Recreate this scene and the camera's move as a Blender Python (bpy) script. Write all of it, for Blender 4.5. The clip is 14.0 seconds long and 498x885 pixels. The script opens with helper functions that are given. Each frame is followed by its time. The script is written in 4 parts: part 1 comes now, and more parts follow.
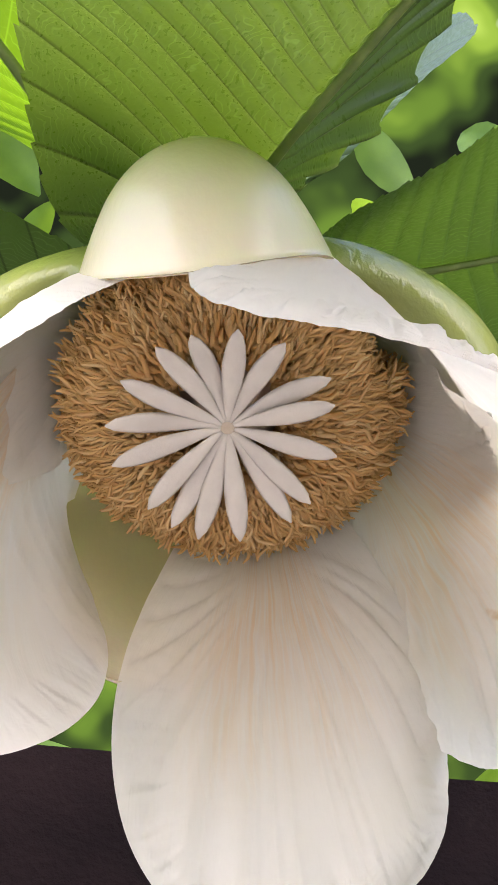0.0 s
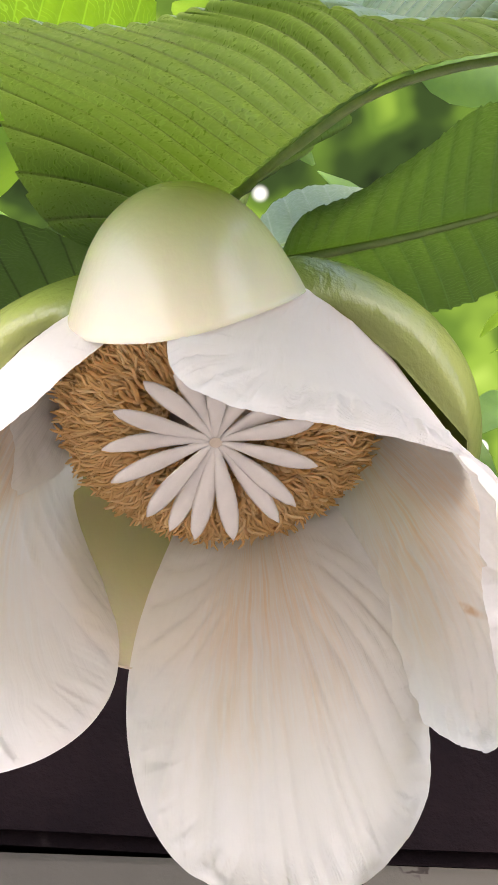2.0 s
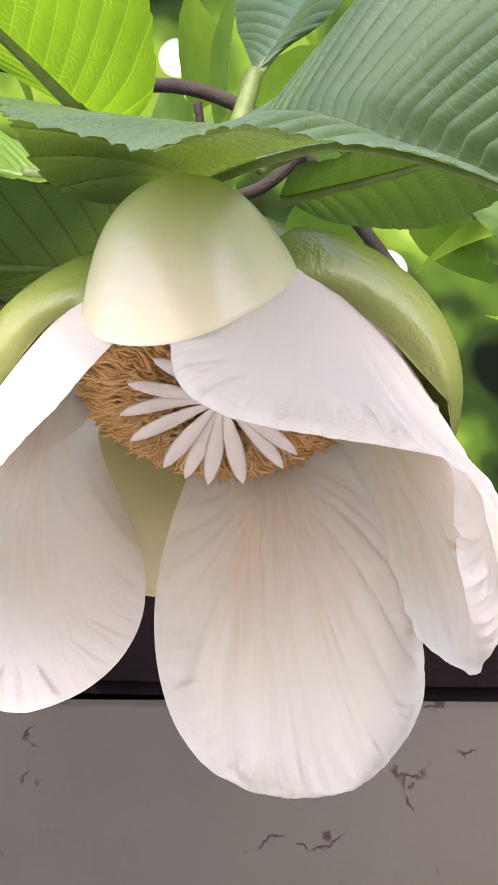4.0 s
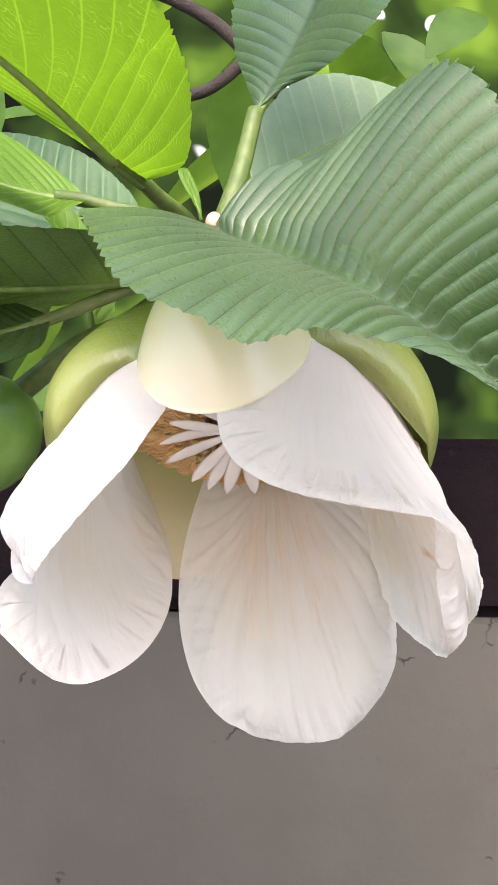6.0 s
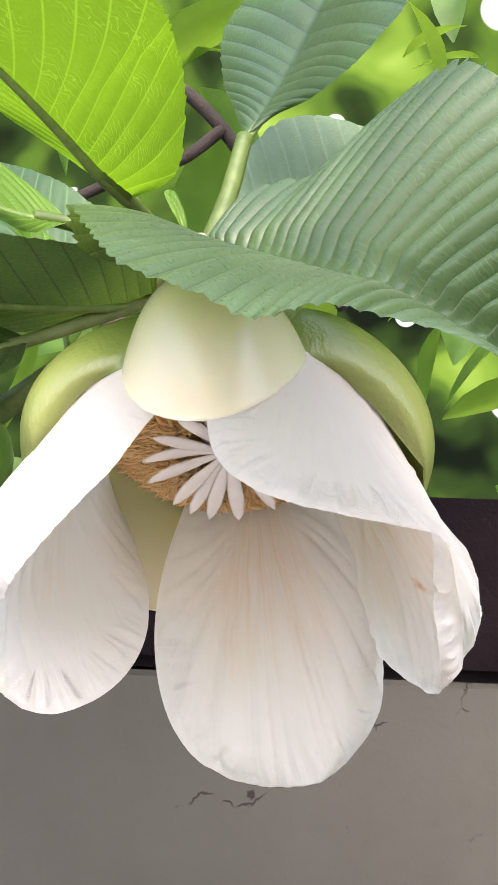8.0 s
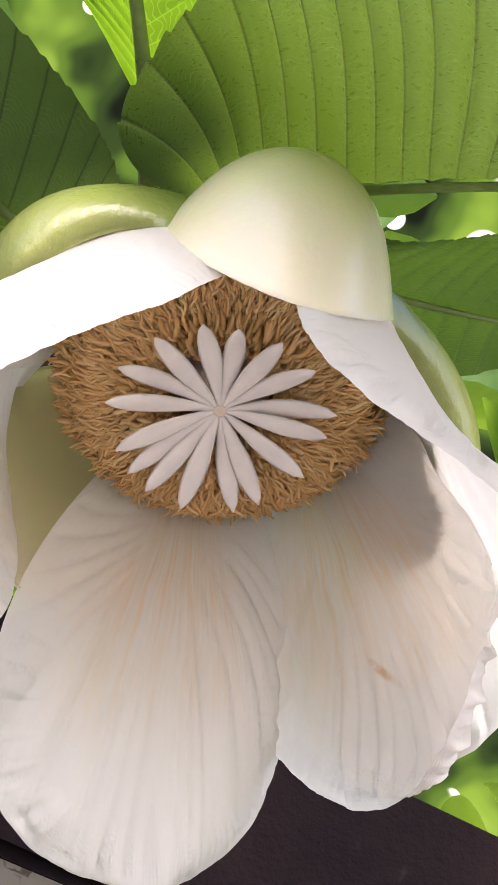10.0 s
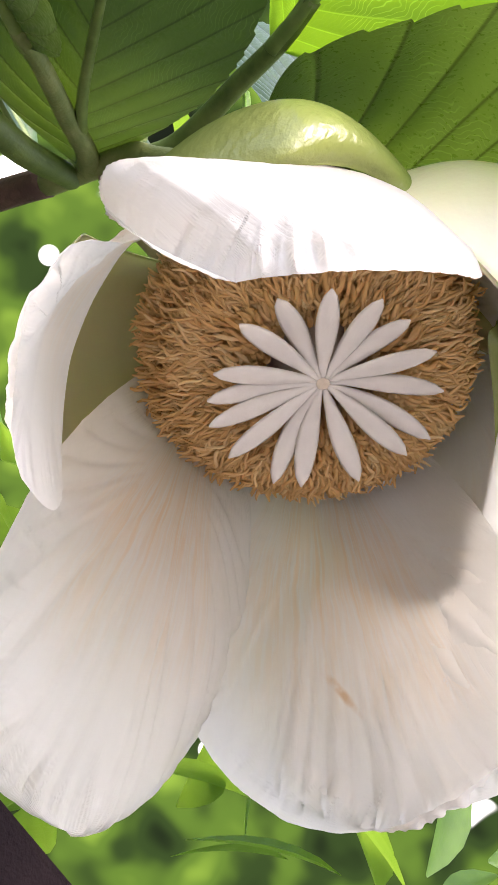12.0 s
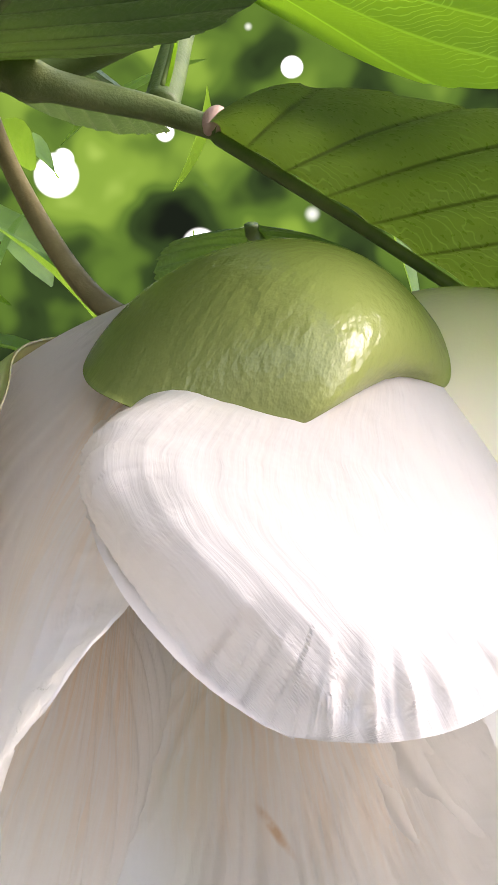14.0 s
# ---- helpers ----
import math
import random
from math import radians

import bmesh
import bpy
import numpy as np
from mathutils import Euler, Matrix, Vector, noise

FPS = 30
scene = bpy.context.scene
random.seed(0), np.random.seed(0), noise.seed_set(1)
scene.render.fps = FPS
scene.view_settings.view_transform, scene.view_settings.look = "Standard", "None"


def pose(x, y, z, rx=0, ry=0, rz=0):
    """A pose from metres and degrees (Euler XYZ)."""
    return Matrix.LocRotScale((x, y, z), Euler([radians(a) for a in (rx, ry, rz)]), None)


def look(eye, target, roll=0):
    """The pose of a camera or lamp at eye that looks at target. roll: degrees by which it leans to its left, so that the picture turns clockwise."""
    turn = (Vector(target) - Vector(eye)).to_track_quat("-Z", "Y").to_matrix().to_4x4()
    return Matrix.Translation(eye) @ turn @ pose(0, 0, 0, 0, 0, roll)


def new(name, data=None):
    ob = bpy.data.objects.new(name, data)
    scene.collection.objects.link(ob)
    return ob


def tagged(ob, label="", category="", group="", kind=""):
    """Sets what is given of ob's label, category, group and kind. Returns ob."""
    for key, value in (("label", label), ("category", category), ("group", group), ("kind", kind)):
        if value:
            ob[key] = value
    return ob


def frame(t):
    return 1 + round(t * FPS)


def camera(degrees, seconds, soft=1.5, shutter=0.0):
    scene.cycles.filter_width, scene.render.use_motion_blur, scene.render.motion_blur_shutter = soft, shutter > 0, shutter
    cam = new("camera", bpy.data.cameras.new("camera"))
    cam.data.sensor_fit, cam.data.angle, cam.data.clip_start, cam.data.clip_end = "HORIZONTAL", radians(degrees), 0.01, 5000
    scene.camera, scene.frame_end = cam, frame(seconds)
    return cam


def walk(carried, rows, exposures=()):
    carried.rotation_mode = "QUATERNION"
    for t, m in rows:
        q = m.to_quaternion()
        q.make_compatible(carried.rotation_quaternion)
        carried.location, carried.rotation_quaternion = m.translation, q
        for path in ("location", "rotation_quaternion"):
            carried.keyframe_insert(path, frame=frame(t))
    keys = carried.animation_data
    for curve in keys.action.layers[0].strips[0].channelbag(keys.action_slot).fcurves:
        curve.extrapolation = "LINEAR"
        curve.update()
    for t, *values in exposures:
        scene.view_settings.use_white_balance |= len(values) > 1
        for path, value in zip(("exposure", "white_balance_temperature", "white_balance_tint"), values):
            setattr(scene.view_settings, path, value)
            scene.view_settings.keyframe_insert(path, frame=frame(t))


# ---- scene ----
cam = camera(18.0, 14.0)
PATH = [
    (0, (0.0193, -0.3043, 1.8323), (0.0028, 0.0473, 2.0223), 4.88),
    (0.5, (0.0149, -0.3248, 1.8370), (-0.0066, 0.0311, 2.0183), 3.27),
    (1, (0.0186, -0.3406, 1.8474), (-0.0052, 0.0224, 2.0138), 2.65),
    (1.5, (0.0240, -0.3429, 1.8622), (-0.0009, 0.0289, 2.0076), 2.90),
    (2, (0.0273, -0.3538, 1.8778), (0.0067, 0.0237, 2.0084), 2.24),
    (2.2, (0.0268, -0.3578, 1.8810), (0.0068, 0.0210, 2.0081), 2.04),
    (4.3, (0.0395, -0.4179, 1.9221), (0.0082, -0.0236, 1.9815), 0.24),
    (4.5, (0.0394, -0.4290, 1.9245), (0.0092, -0.0338, 1.9781), 0.18),
    (5, (0.0218, -0.4681, 1.9382), (-0.0006, -0.0711, 1.9814), 0.15),
    (5.5, (0.0114, -0.4879, 1.9601), (-0.0025, -0.0896, 1.9934), 0.53),
    (6, (0.0094, -0.5084, 1.9683), (0.0036, -0.1091, 1.9910), 1.00),
    (6.5, (0.0050, -0.5209, 1.9740), (0.0052, -0.1213, 1.9921), 1.22),
    (7, (0.0025, -0.5246, 1.9735), (0.0057, -0.1253, 1.9972), 1.46),
    (7.5, (0.0097, -0.5151, 1.9651), (0.0149, -0.1166, 1.9993), 1.86),
    (7.7, (0.0064, -0.5037, 1.9566), (0.0107, -0.1056, 1.9961), 1.90),
    (9.8, (-0.0663, -0.3348, 1.8636), (0.0190, 0.0278, 2.0094), 17.76),
    (10, (-0.0766, -0.3223, 1.8512), (0.0177, 0.0322, 2.0108), 20.93),
    (10.5, (-0.0993, -0.2747, 1.8327), (0.0308, 0.0539, 2.0201), 25.69),
    (11, (-0.1221, -0.2373, 1.8075), (0.0331, 0.0577, 2.0287), 32.20),
    (11.5, (-0.1412, -0.2196, 1.7826), (0.0308, 0.0493, 2.0236), 36.15),
    (11.8, (-0.1508, -0.2190, 1.7781), (0.0347, 0.0477, 2.0115), 36.40),
    (12, (-0.1705, -0.2116, 1.7861), (0.0295, 0.0483, 2.0151), 34.50),
    (12.5, (-0.1925, -0.2062, 1.8405), (0.0500, 0.0500, 2.0289), 31.80),
    (13, (-0.2113, -0.1748, 1.8733), (0.0662, 0.0699, 2.0255), 29.74),
    (13.5, (-0.2171, -0.1458, 1.9004), (0.0845, 0.0677, 2.0534), 26.73),
    (14, (-0.2395, -0.1197, 1.9085), (0.0829, 0.0665, 2.0548), 27.11),
]
walk(cam, [(t, look(eye, target, roll)) for t, eye, target, roll in PATH], [(0, 2.24, 6850, 16), (4.5, 2.3, 6700, 22), (6, 2.27, 6650, 18), (7.5, 2.27, 6600, 15), (10, 2.17, 6750, 20), (12, 2.22, 6650, 18), (13, 1.94, 6600, 18), (14, 1.83, 6600, 18)])

# ---- light ----
world = bpy.data.worlds.new("sky")
scene.world = world
world.use_nodes = True
wn = world.node_tree.nodes
sky = wn.new("ShaderNodeTexSky")
sky.sky_type = "NISHITA"
sky.sun_disc = False
sky.sun_elevation = radians(50)
sky.sun_rotation = radians(180)
sky.air_density, sky.dust_density, sky.ozone_density = 1.0, 4.0, 1.0
wn["Background"].inputs[1].default_value = 0.15
world.node_tree.links.new(sky.outputs[0], wn["Background"].inputs[0])

sun = new("sun", bpy.data.lights.new("sun", "SUN"))
sun.data.energy, sun.data.angle, sun.data.color = 0.46, radians(34), (1.0, 0.975, 0.94)
sun.matrix_world = look((0.0, -0.64, 2.77), (0, 0, 2.0))

# ---- materials ----


class Nodes:
    """A small helper round one material's node tree."""

    def __init__(self, name):
        self.mat = bpy.data.materials.new(name)
        self.mat.use_nodes = True
        self.tree = self.mat.node_tree
        self.bsdf = self.tree.nodes["Principled BSDF"]
        self.out = self.tree.nodes["Material Output"]

    def add(self, kind, **values):
        node = self.tree.nodes.new(kind)
        for key, value in values.items():
            setattr(node, key, value)
        return node

    def link(self, a, b):
        self.tree.links.new(a, b)

    def coords(self, which, scale=(1, 1, 1)):
        tc, mp = self.add("ShaderNodeTexCoord"), self.add("ShaderNodeMapping")
        mp.inputs["Scale"].default_value = scale
        self.link(tc.outputs[which], mp.inputs["Vector"])
        return mp.outputs[0]

    def noise(self, vec, scale, detail=4.0, rough=0.55):
        n = self.add("ShaderNodeTexNoise")
        n.inputs["Scale"].default_value, n.inputs["Detail"].default_value, n.inputs["Roughness"].default_value = scale, detail, rough
        if vec is not None:
            self.link(vec, n.inputs["Vector"])
        return n.outputs["Fac"]

    def ramp(self, fac, *stops):
        r = self.add("ShaderNodeValToRGB")
        while len(r.color_ramp.elements) < len(stops):
            r.color_ramp.elements.new(0.5)
        for e, (p, c) in zip(r.color_ramp.elements, stops):
            e.position, e.color = p, (*c, 1)
        r.color_ramp.interpolation = "EASE"
        self.link(fac, r.inputs[0])
        return r.outputs[0]

    def mix(self, fac, a, b, how="MIX"):
        m = self.add("ShaderNodeMix", data_type="RGBA", blend_type=how)
        for sock, val in ((m.inputs[0], fac), (m.inputs[6], a), (m.inputs[7], b)):
            if isinstance(val, (int, float)):
                sock.default_value = val
            elif isinstance(val, tuple):
                sock.default_value = (*val, 1)
            else:
                self.link(val, sock)
        return m.outputs[2]

    def bump(self, height, strength, distance, normal=None):
        b = self.add("ShaderNodeBump")
        b.inputs["Strength"].default_value, b.inputs["Distance"].default_value = strength, distance
        self.link(height, b.inputs["Height"])
        if normal is not None:
            self.link(normal, b.inputs["Normal"])
        return b.outputs[0]

    def finish(self, color, rough=0.5, normal=None, spec=0.5, trans=0.0, trans_color=None, sss=0.0, sss_r=(1, 1, 1), sss_s=0.003, coat=0.0):
        b = self.bsdf
        if isinstance(color, tuple):
            b.inputs["Base Color"].default_value = (*color, 1)
        else:
            self.link(color, b.inputs["Base Color"])
        if isinstance(rough, (int, float)):
            b.inputs["Roughness"].default_value = rough
        else:
            self.link(rough, b.inputs["Roughness"])
        b.inputs["Specular IOR Level"].default_value = spec
        b.inputs["Coat Weight"].default_value = coat
        if sss:
            b.inputs["Subsurface Weight"].default_value = sss
            b.inputs["Subsurface Radius"].default_value = sss_r
            b.inputs["Subsurface Scale"].default_value = sss_s
        if normal is not None:
            self.link(normal, b.inputs["Normal"])
        if trans:
            t, m = self.add("ShaderNodeBsdfTranslucent"), self.add("ShaderNodeMixShader")
            m.inputs[0].default_value = trans
            if trans_color is None:
                trans_color = color
            if isinstance(trans_color, tuple):
                t.inputs[0].default_value = (*trans_color, 1)
            else:
                self.link(trans_color, t.inputs[0])
            if normal is not None:
                self.link(normal, t.inputs["Normal"])
            self.link(b.outputs[0], m.inputs[1])
            self.link(t.outputs[0], m.inputs[2])
            self.link(m.outputs[0], self.out.inputs[0])
        return self.mat


def petal_material(name="petal white", scar=None, peach=1.0):
    """White with peach streaks that fan out from the base; scar: two ends, in the petal's own coordinates, of a thin brown graze."""
    n = Nodes(name)
    sep = n.add("ShaderNodeSeparateXYZ")
    n.link(n.coords("UV"), sep.inputs[0])
    bent = n.add("ShaderNodeVectorMath", operation="MULTIPLY_ADD")
    bent.inputs[1].default_value = (0.030, 0.06, 0.0)
    sway = n.add("ShaderNodeTexNoise")
    sway.inputs["Scale"].default_value, sway.inputs["Detail"].default_value = 7.0, 3.0
    n.link(n.coords("UV"), sway.inputs["Vector"])
    n.link(sway.outputs["Color"], bent.inputs[0])
    n.link(n.coords("UV"), bent.inputs[2])
    fans = []
    for stretch in ((16, 0.9, 1), (58, 3.2, 1)):
        mp = n.add("ShaderNodeMapping")
        mp.inputs["Scale"].default_value = stretch
        n.link(bent.outputs[0], mp.inputs["Vector"])
        fans.append(n.noise(mp.outputs[0], 2.3, 3, 0.55))
    streak, thread = fans
    blot = n.noise(n.coords("Object"), 30, 4, 0.55)
    crease = n.noise(n.coords("Object"), 130, 3, 0.6)
    along = n.ramp(sep.outputs[1], (0.0, (0.55, 0.55, 0.55)), (0.30, (0.8, 0.8, 0.8)), (0.50, (1, 1, 1)), (0.66, (0.55, 0.55, 0.55)), (0.84, (0, 0, 0)))
    across = n.ramp(sep.outputs[0], (0.22, (0, 0, 0)), (0.42, (1, 1, 1)), (0.58, (1, 1, 1)), (0.80, (0, 0, 0)))
    amount = n.mix(1.0, n.mix(1.0, along, across, "MULTIPLY"), n.ramp(streak, (0.34, (0.45, 0.45, 0.45)), (0.68, (1, 1, 1))), "MULTIPLY")
    amount = n.mix(1.0, amount, n.ramp(thread, (0.34, (0.40 * peach,) * 3), (0.60, (peach,) * 3)), "MULTIPLY")
    white = n.mix(n.ramp(blot, (0.35, (0, 0, 0)), (0.7, (1, 1, 1))), (0.87, 0.855, 0.84), (0.83, 0.81, 0.78))
    color = n.mix(amount, white, (0.85, 0.675, 0.50))
    glow = n.mix(amount, (0.86, 0.83, 0.77), (0.86, 0.67, 0.47))
    if scar:
        (u0, v0), (u1, v1) = scar
        place = n.add("ShaderNodeMapping", vector_type="TEXTURE")
        place.inputs["Location"].default_value = ((u0 + u1) / 2, (v0 + v1) / 2, 0)
        place.inputs["Rotation"].default_value = (0, 0, math.atan2(v1 - v0, u1 - u0))
        place.inputs["Scale"].default_value = (math.hypot(u1 - u0, v1 - v0) * 0.62, 0.012, 1)
        wave = n.add("ShaderNodeVectorMath", operation="LENGTH")
        n.link(n.coords("UV"), place.inputs["Vector"])
        n.link(place.outputs[0], wave.inputs[0])
        graze = n.mix(1.0, n.ramp(wave.outputs["Value"], (0.25, (1, 1, 1)), (1.0, (0, 0, 0))), n.ramp(crease, (0.35, (0.15, 0.15, 0.15)), (0.6, (0.8, 0.8, 0.8))), "MULTIPLY")
        color = n.mix(graze, color, (0.72, 0.49, 0.28))
        glow = n.mix(graze, glow, (0.66, 0.42, 0.22))
    rim, squeeze, rim_sep = n.add("ShaderNodeUVMap", uv_map="margin"), n.add("ShaderNodeMapping"), n.add("ShaderNodeSeparateXYZ")
    squeeze.inputs["Scale"].default_value = (7, 1.3, 1)
    n.link(rim.outputs[0], squeeze.inputs["Vector"])
    n.link(rim.outputs[0], rim_sep.inputs[0])
    crinkle = n.noise(squeeze.outputs[0], 1.6, 1.6, 0.5)
    crinkle = n.mix(1.0, n.ramp(crinkle, (0.38, (0, 0, 0)), (0.66, (1, 1, 1))), n.ramp(rim_sep.outputs[1], (0.015, (0.35, 0.35, 0.35)), (0.05, (1, 1, 1)), (0.09, (0.75, 0.75, 0.75)), (0.15, (0, 0, 0))), "MULTIPLY")
    crinkle = n.mix(1.0, crinkle, n.ramp(sep.outputs[1], (0.48, (0, 0, 0)), (0.74, (1, 1, 1))), "MULTIPLY")
    nor = n.bump(crinkle, 0.75, 0.0024, n.bump(n.mix(0.4, streak, thread), 0.40, 0.0013, n.bump(crease, 0.22, 0.0008)))
    return n.finish(color, 0.5, nor, 0.3, trans=0.56, trans_color=glow)


def sepal_material(name, a, b, tip, soft=0.0, grain=0.5):
    n = Nodes(name)
    sep = n.add("ShaderNodeSeparateXYZ")
    n.link(n.coords("UV"), sep.inputs[0])
    large = n.noise(n.coords("Object"), 16, 3, 0.5)
    fine = n.noise(n.coords("Object", (1, 1, 0.6)), 420, 3, 0.55)
    base = n.mix(large, a, b)
    color = n.mix(n.ramp(sep.outputs[1], (0.35, (0, 0, 0)), (0.95, (1, 1, 1))), base, tip)
    nor = n.bump(fine, grain, 0.0010)
    return n.finish(color, 0.25, nor, 0.55, sss=soft, sss_r=(0.6, 1.0, 0.25), sss_s=0.004, trans=0.0 if soft else 0.15, trans_color=tuple(x * 2.0 for x in tip))


def leaf_material(name, dark, light, glow, rough, trans, veined=1.0, sheen=0.0, groove=None, gloss=0.0, lit_vein=0.42):
    n = Nodes(name)
    large = n.noise(n.coords("Object"), 22, 4, 0.55)
    hatch = n.noise(n.coords("UV", (60, 1.6, 1)), 2.0, 3, 0.6)
    mesh_fine = n.noise(n.coords("Object"), 700, 2, 0.5)
    sep, frac, away, dist = n.add("ShaderNodeSeparateXYZ"), n.add("ShaderNodeMath", operation="FRACT"), n.add("ShaderNodeMath", operation="SUBTRACT"), n.add("ShaderNodeMath", operation="ABSOLUTE")
    n.link(n.coords("UV"), sep.inputs[0])
    n.link(sep.outputs[1], frac.inputs[0])
    n.link(frac.outputs[0], away.inputs[0])
    away.inputs[1].default_value = 0.5
    n.link(away.outputs[0], dist.inputs[0])
    vein = n.ramp(dist.outputs[0], (0.44, (0, 0, 0)), (0.492, (1, 1, 1)))
    # fine cross veins, like rungs between the side veins
    rung, wob, cut, off, near = n.add("ShaderNodeMath", operation="MULTIPLY"), n.add("ShaderNodeMath", operation="MULTIPLY_ADD"), n.add("ShaderNodeMath", operation="FRACT"), n.add("ShaderNodeMath", operation="SUBTRACT"), n.add("ShaderNodeMath", operation="ABSOLUTE")
    rung.inputs[1].default_value, wob.inputs[1].default_value, off.inputs[1].default_value = 64.0, 5.0, 0.5
    n.link(sep.outputs[0], rung.inputs[0])
    n.link(n.noise(n.coords("Object"), 140, 2, 0.5), wob.inputs[0])
    for a, b in ((rung, wob.inputs[2]), (wob, cut.inputs[0]), (cut, off.inputs[0]), (off, near.inputs[0])):
        n.link(a.outputs[0], b)
    rungs = n.mix(1.0, n.ramp(near.outputs[0], (0.36, (0, 0, 0)), (0.48, (1, 1, 1))), n.ramp(n.noise(n.coords("Object"), 55, 2, 0.5), (0.40, (0.1, 0.1, 0.1)), (0.62, (1, 1, 1))), "MULTIPLY")
    rungs = n.mix(1.0 - veined, rungs, (0.0, 0.0, 0.0))
    color = n.mix(n.ramp(large, (0.3, (0, 0, 0)), (0.72, (1, 1, 1))), dark, light)
    color = n.mix(n.ramp(hatch, (0.5, (0, 0, 0)), (0.8, (0.12, 0.12, 0.12))), color, light)
    color = n.mix(n.mix(veined, (0.0, 0.0, 0.0), vein), color, groove or tuple(c * 1.35 + 0.015 for c in light))
    color = n.mix(n.mix(0.6, rungs, (0.0, 0.0, 0.0)), color, tuple(c * 1.5 + 0.01 for c in light))
    nor = n.bump(rungs, 0.10, 0.0003, n.bump(mesh_fine, 0.3, 0.0003, n.bump(vein, -0.9 * veined, 0.0014)))
    shine = n.ramp(n.mix(0.5, hatch, mesh_fine), (0.38, (rough - 0.08,) * 3), (0.62, (rough + 0.18,) * 3))
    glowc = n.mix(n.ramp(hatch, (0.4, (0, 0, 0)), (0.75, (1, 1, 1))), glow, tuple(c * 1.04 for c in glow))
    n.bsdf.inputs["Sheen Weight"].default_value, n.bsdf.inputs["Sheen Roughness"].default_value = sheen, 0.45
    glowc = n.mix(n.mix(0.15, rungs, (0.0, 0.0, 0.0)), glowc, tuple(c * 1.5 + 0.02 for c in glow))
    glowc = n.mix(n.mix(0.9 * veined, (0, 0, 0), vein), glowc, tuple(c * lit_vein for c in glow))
    n.bsdf.inputs["Coat Roughness"].default_value = 0.28
    return n.finish(color, shine, nor, 0.5, trans=trans, trans_color=glowc, coat=gloss)


def plain_material(name, a, b, scale, rough=0.6, bump=0.3, dist=0.001, spec=0.4, trans=0.0, sss=0.0):
    n = Nodes(name)
    large = n.noise(n.coords("Object"), scale, 5, 0.6)
    fine = n.noise(n.coords("Object"), scale * 9, 3, 0.6)
    color = n.mix(n.ramp(large, (0.32, (0, 0, 0)), (0.68, (1, 1, 1))), a, b)
    return n.finish(color, rough, n.bump(fine, bump, dist), spec, trans=trans, sss=sss, sss_r=(1, 0.8, 0.5), sss_s=0.002)


def stamen_material():
    n = Nodes("stamen ochre")
    info = n.add("ShaderNodeNewGeometry")
    tone = n.ramp(info.outputs["Random Per Island"], (0.0, (0.66, 0.43, 0.18)), (0.5, (0.78, 0.54, 0.25)), (0.9, (0.86, 0.65, 0.35)), (1.0, (0.92, 0.78, 0.46)))
    return n.finish(tone, 0.6, None, 0.3, trans=0.45, trans_color=(0.92, 0.64, 0.28))


def concrete_material():
    n = Nodes("weathered wall plaster")
    ob = n.coords("Object")
    big, mid, fine = n.noise(ob, 3.0, 5, 0.6), n.noise(ob, 14, 5, 0.65), n.noise(ob, 160, 4, 0.6)
    color = n.mix(n.ramp(big, (0.3, (0, 0, 0)), (0.7, (1, 1, 1))), (0.054, 0.052, 0.044), (0.077, 0.074, 0.064))
    color = n.mix(n.ramp(mid, (0.5, (0, 0, 0)), (0.85, (0.5, 0.5, 0.5))), color, (0.058, 0.053, 0.045))
    dark = (0.028, 0.024, 0.021)
    dots = n.add("ShaderNodeTexVoronoi")
    dots.inputs["Scale"].default_value = 26
    n.link(n.mix(0.015, ob, n.noise(ob, 80, 3, 0.6)), dots.inputs["Vector"])
    spot = n.mix(1.0, n.ramp(dots.outputs["Distance"], (0.04, (1, 1, 1)), (0.085, (0, 0, 0))), n.ramp(n.noise(ob, 9, 1, 0.5), (0.38, (0, 0, 0)), (0.45, (1, 1, 1))), "MULTIPLY")
    color = n.mix(spot, color, dark)
    cells = n.add("ShaderNodeTexVoronoi", feature="DISTANCE_TO_EDGE")
    cells.inputs["Scale"].default_value = 20
    wander = n.add("ShaderNodeTexNoise")
    wander.inputs["Scale"].default_value, wander.inputs["Detail"].default_value = 30, 4
    n.link(ob, wander.inputs["Vector"])
    n.link(n.mix(0.06, ob, wander.outputs["Color"]), cells.inputs["Vector"])
    crack = n.mix(1.0, n.ramp(cells.outputs["Distance"], (0.006, (1, 1, 1)), (0.022, (0, 0, 0))), n.ramp(n.noise(ob, 24, 3, 0.6), (0.605, (0, 0, 0)), (0.66, (1, 1, 1))), "MULTIPLY")
    color = n.mix(crack, color, dark)
    return n.finish(color, 0.85, n.bump(crack, -0.6, 0.002, n.bump(fine, 0.4, 0.001)), 0.1)


def coping_material():
    n = Nodes("dark stained coping")
    ob = n.coords("Object")
    big, mid, fine = n.noise(ob, 9, 5, 0.65), n.noise(ob, 60, 5, 0.6), n.noise(ob, 300, 3, 0.6)
    color = n.mix(n.ramp(big, (0.3, (0, 0, 0)), (0.75, (1, 1, 1))), (0.0035, 0.0025, 0.0035), (0.011, 0.007, 0.008))
    color = n.mix(n.ramp(mid, (0.62, (0, 0, 0)), (0.85, (0.5, 0.5, 0.5))), color, (0.055, 0.044, 0.043))
    return n.finish(color, 0.8, n.bump(n.mix(0.5, mid, fine), 0.6, 0.003), 0.04)


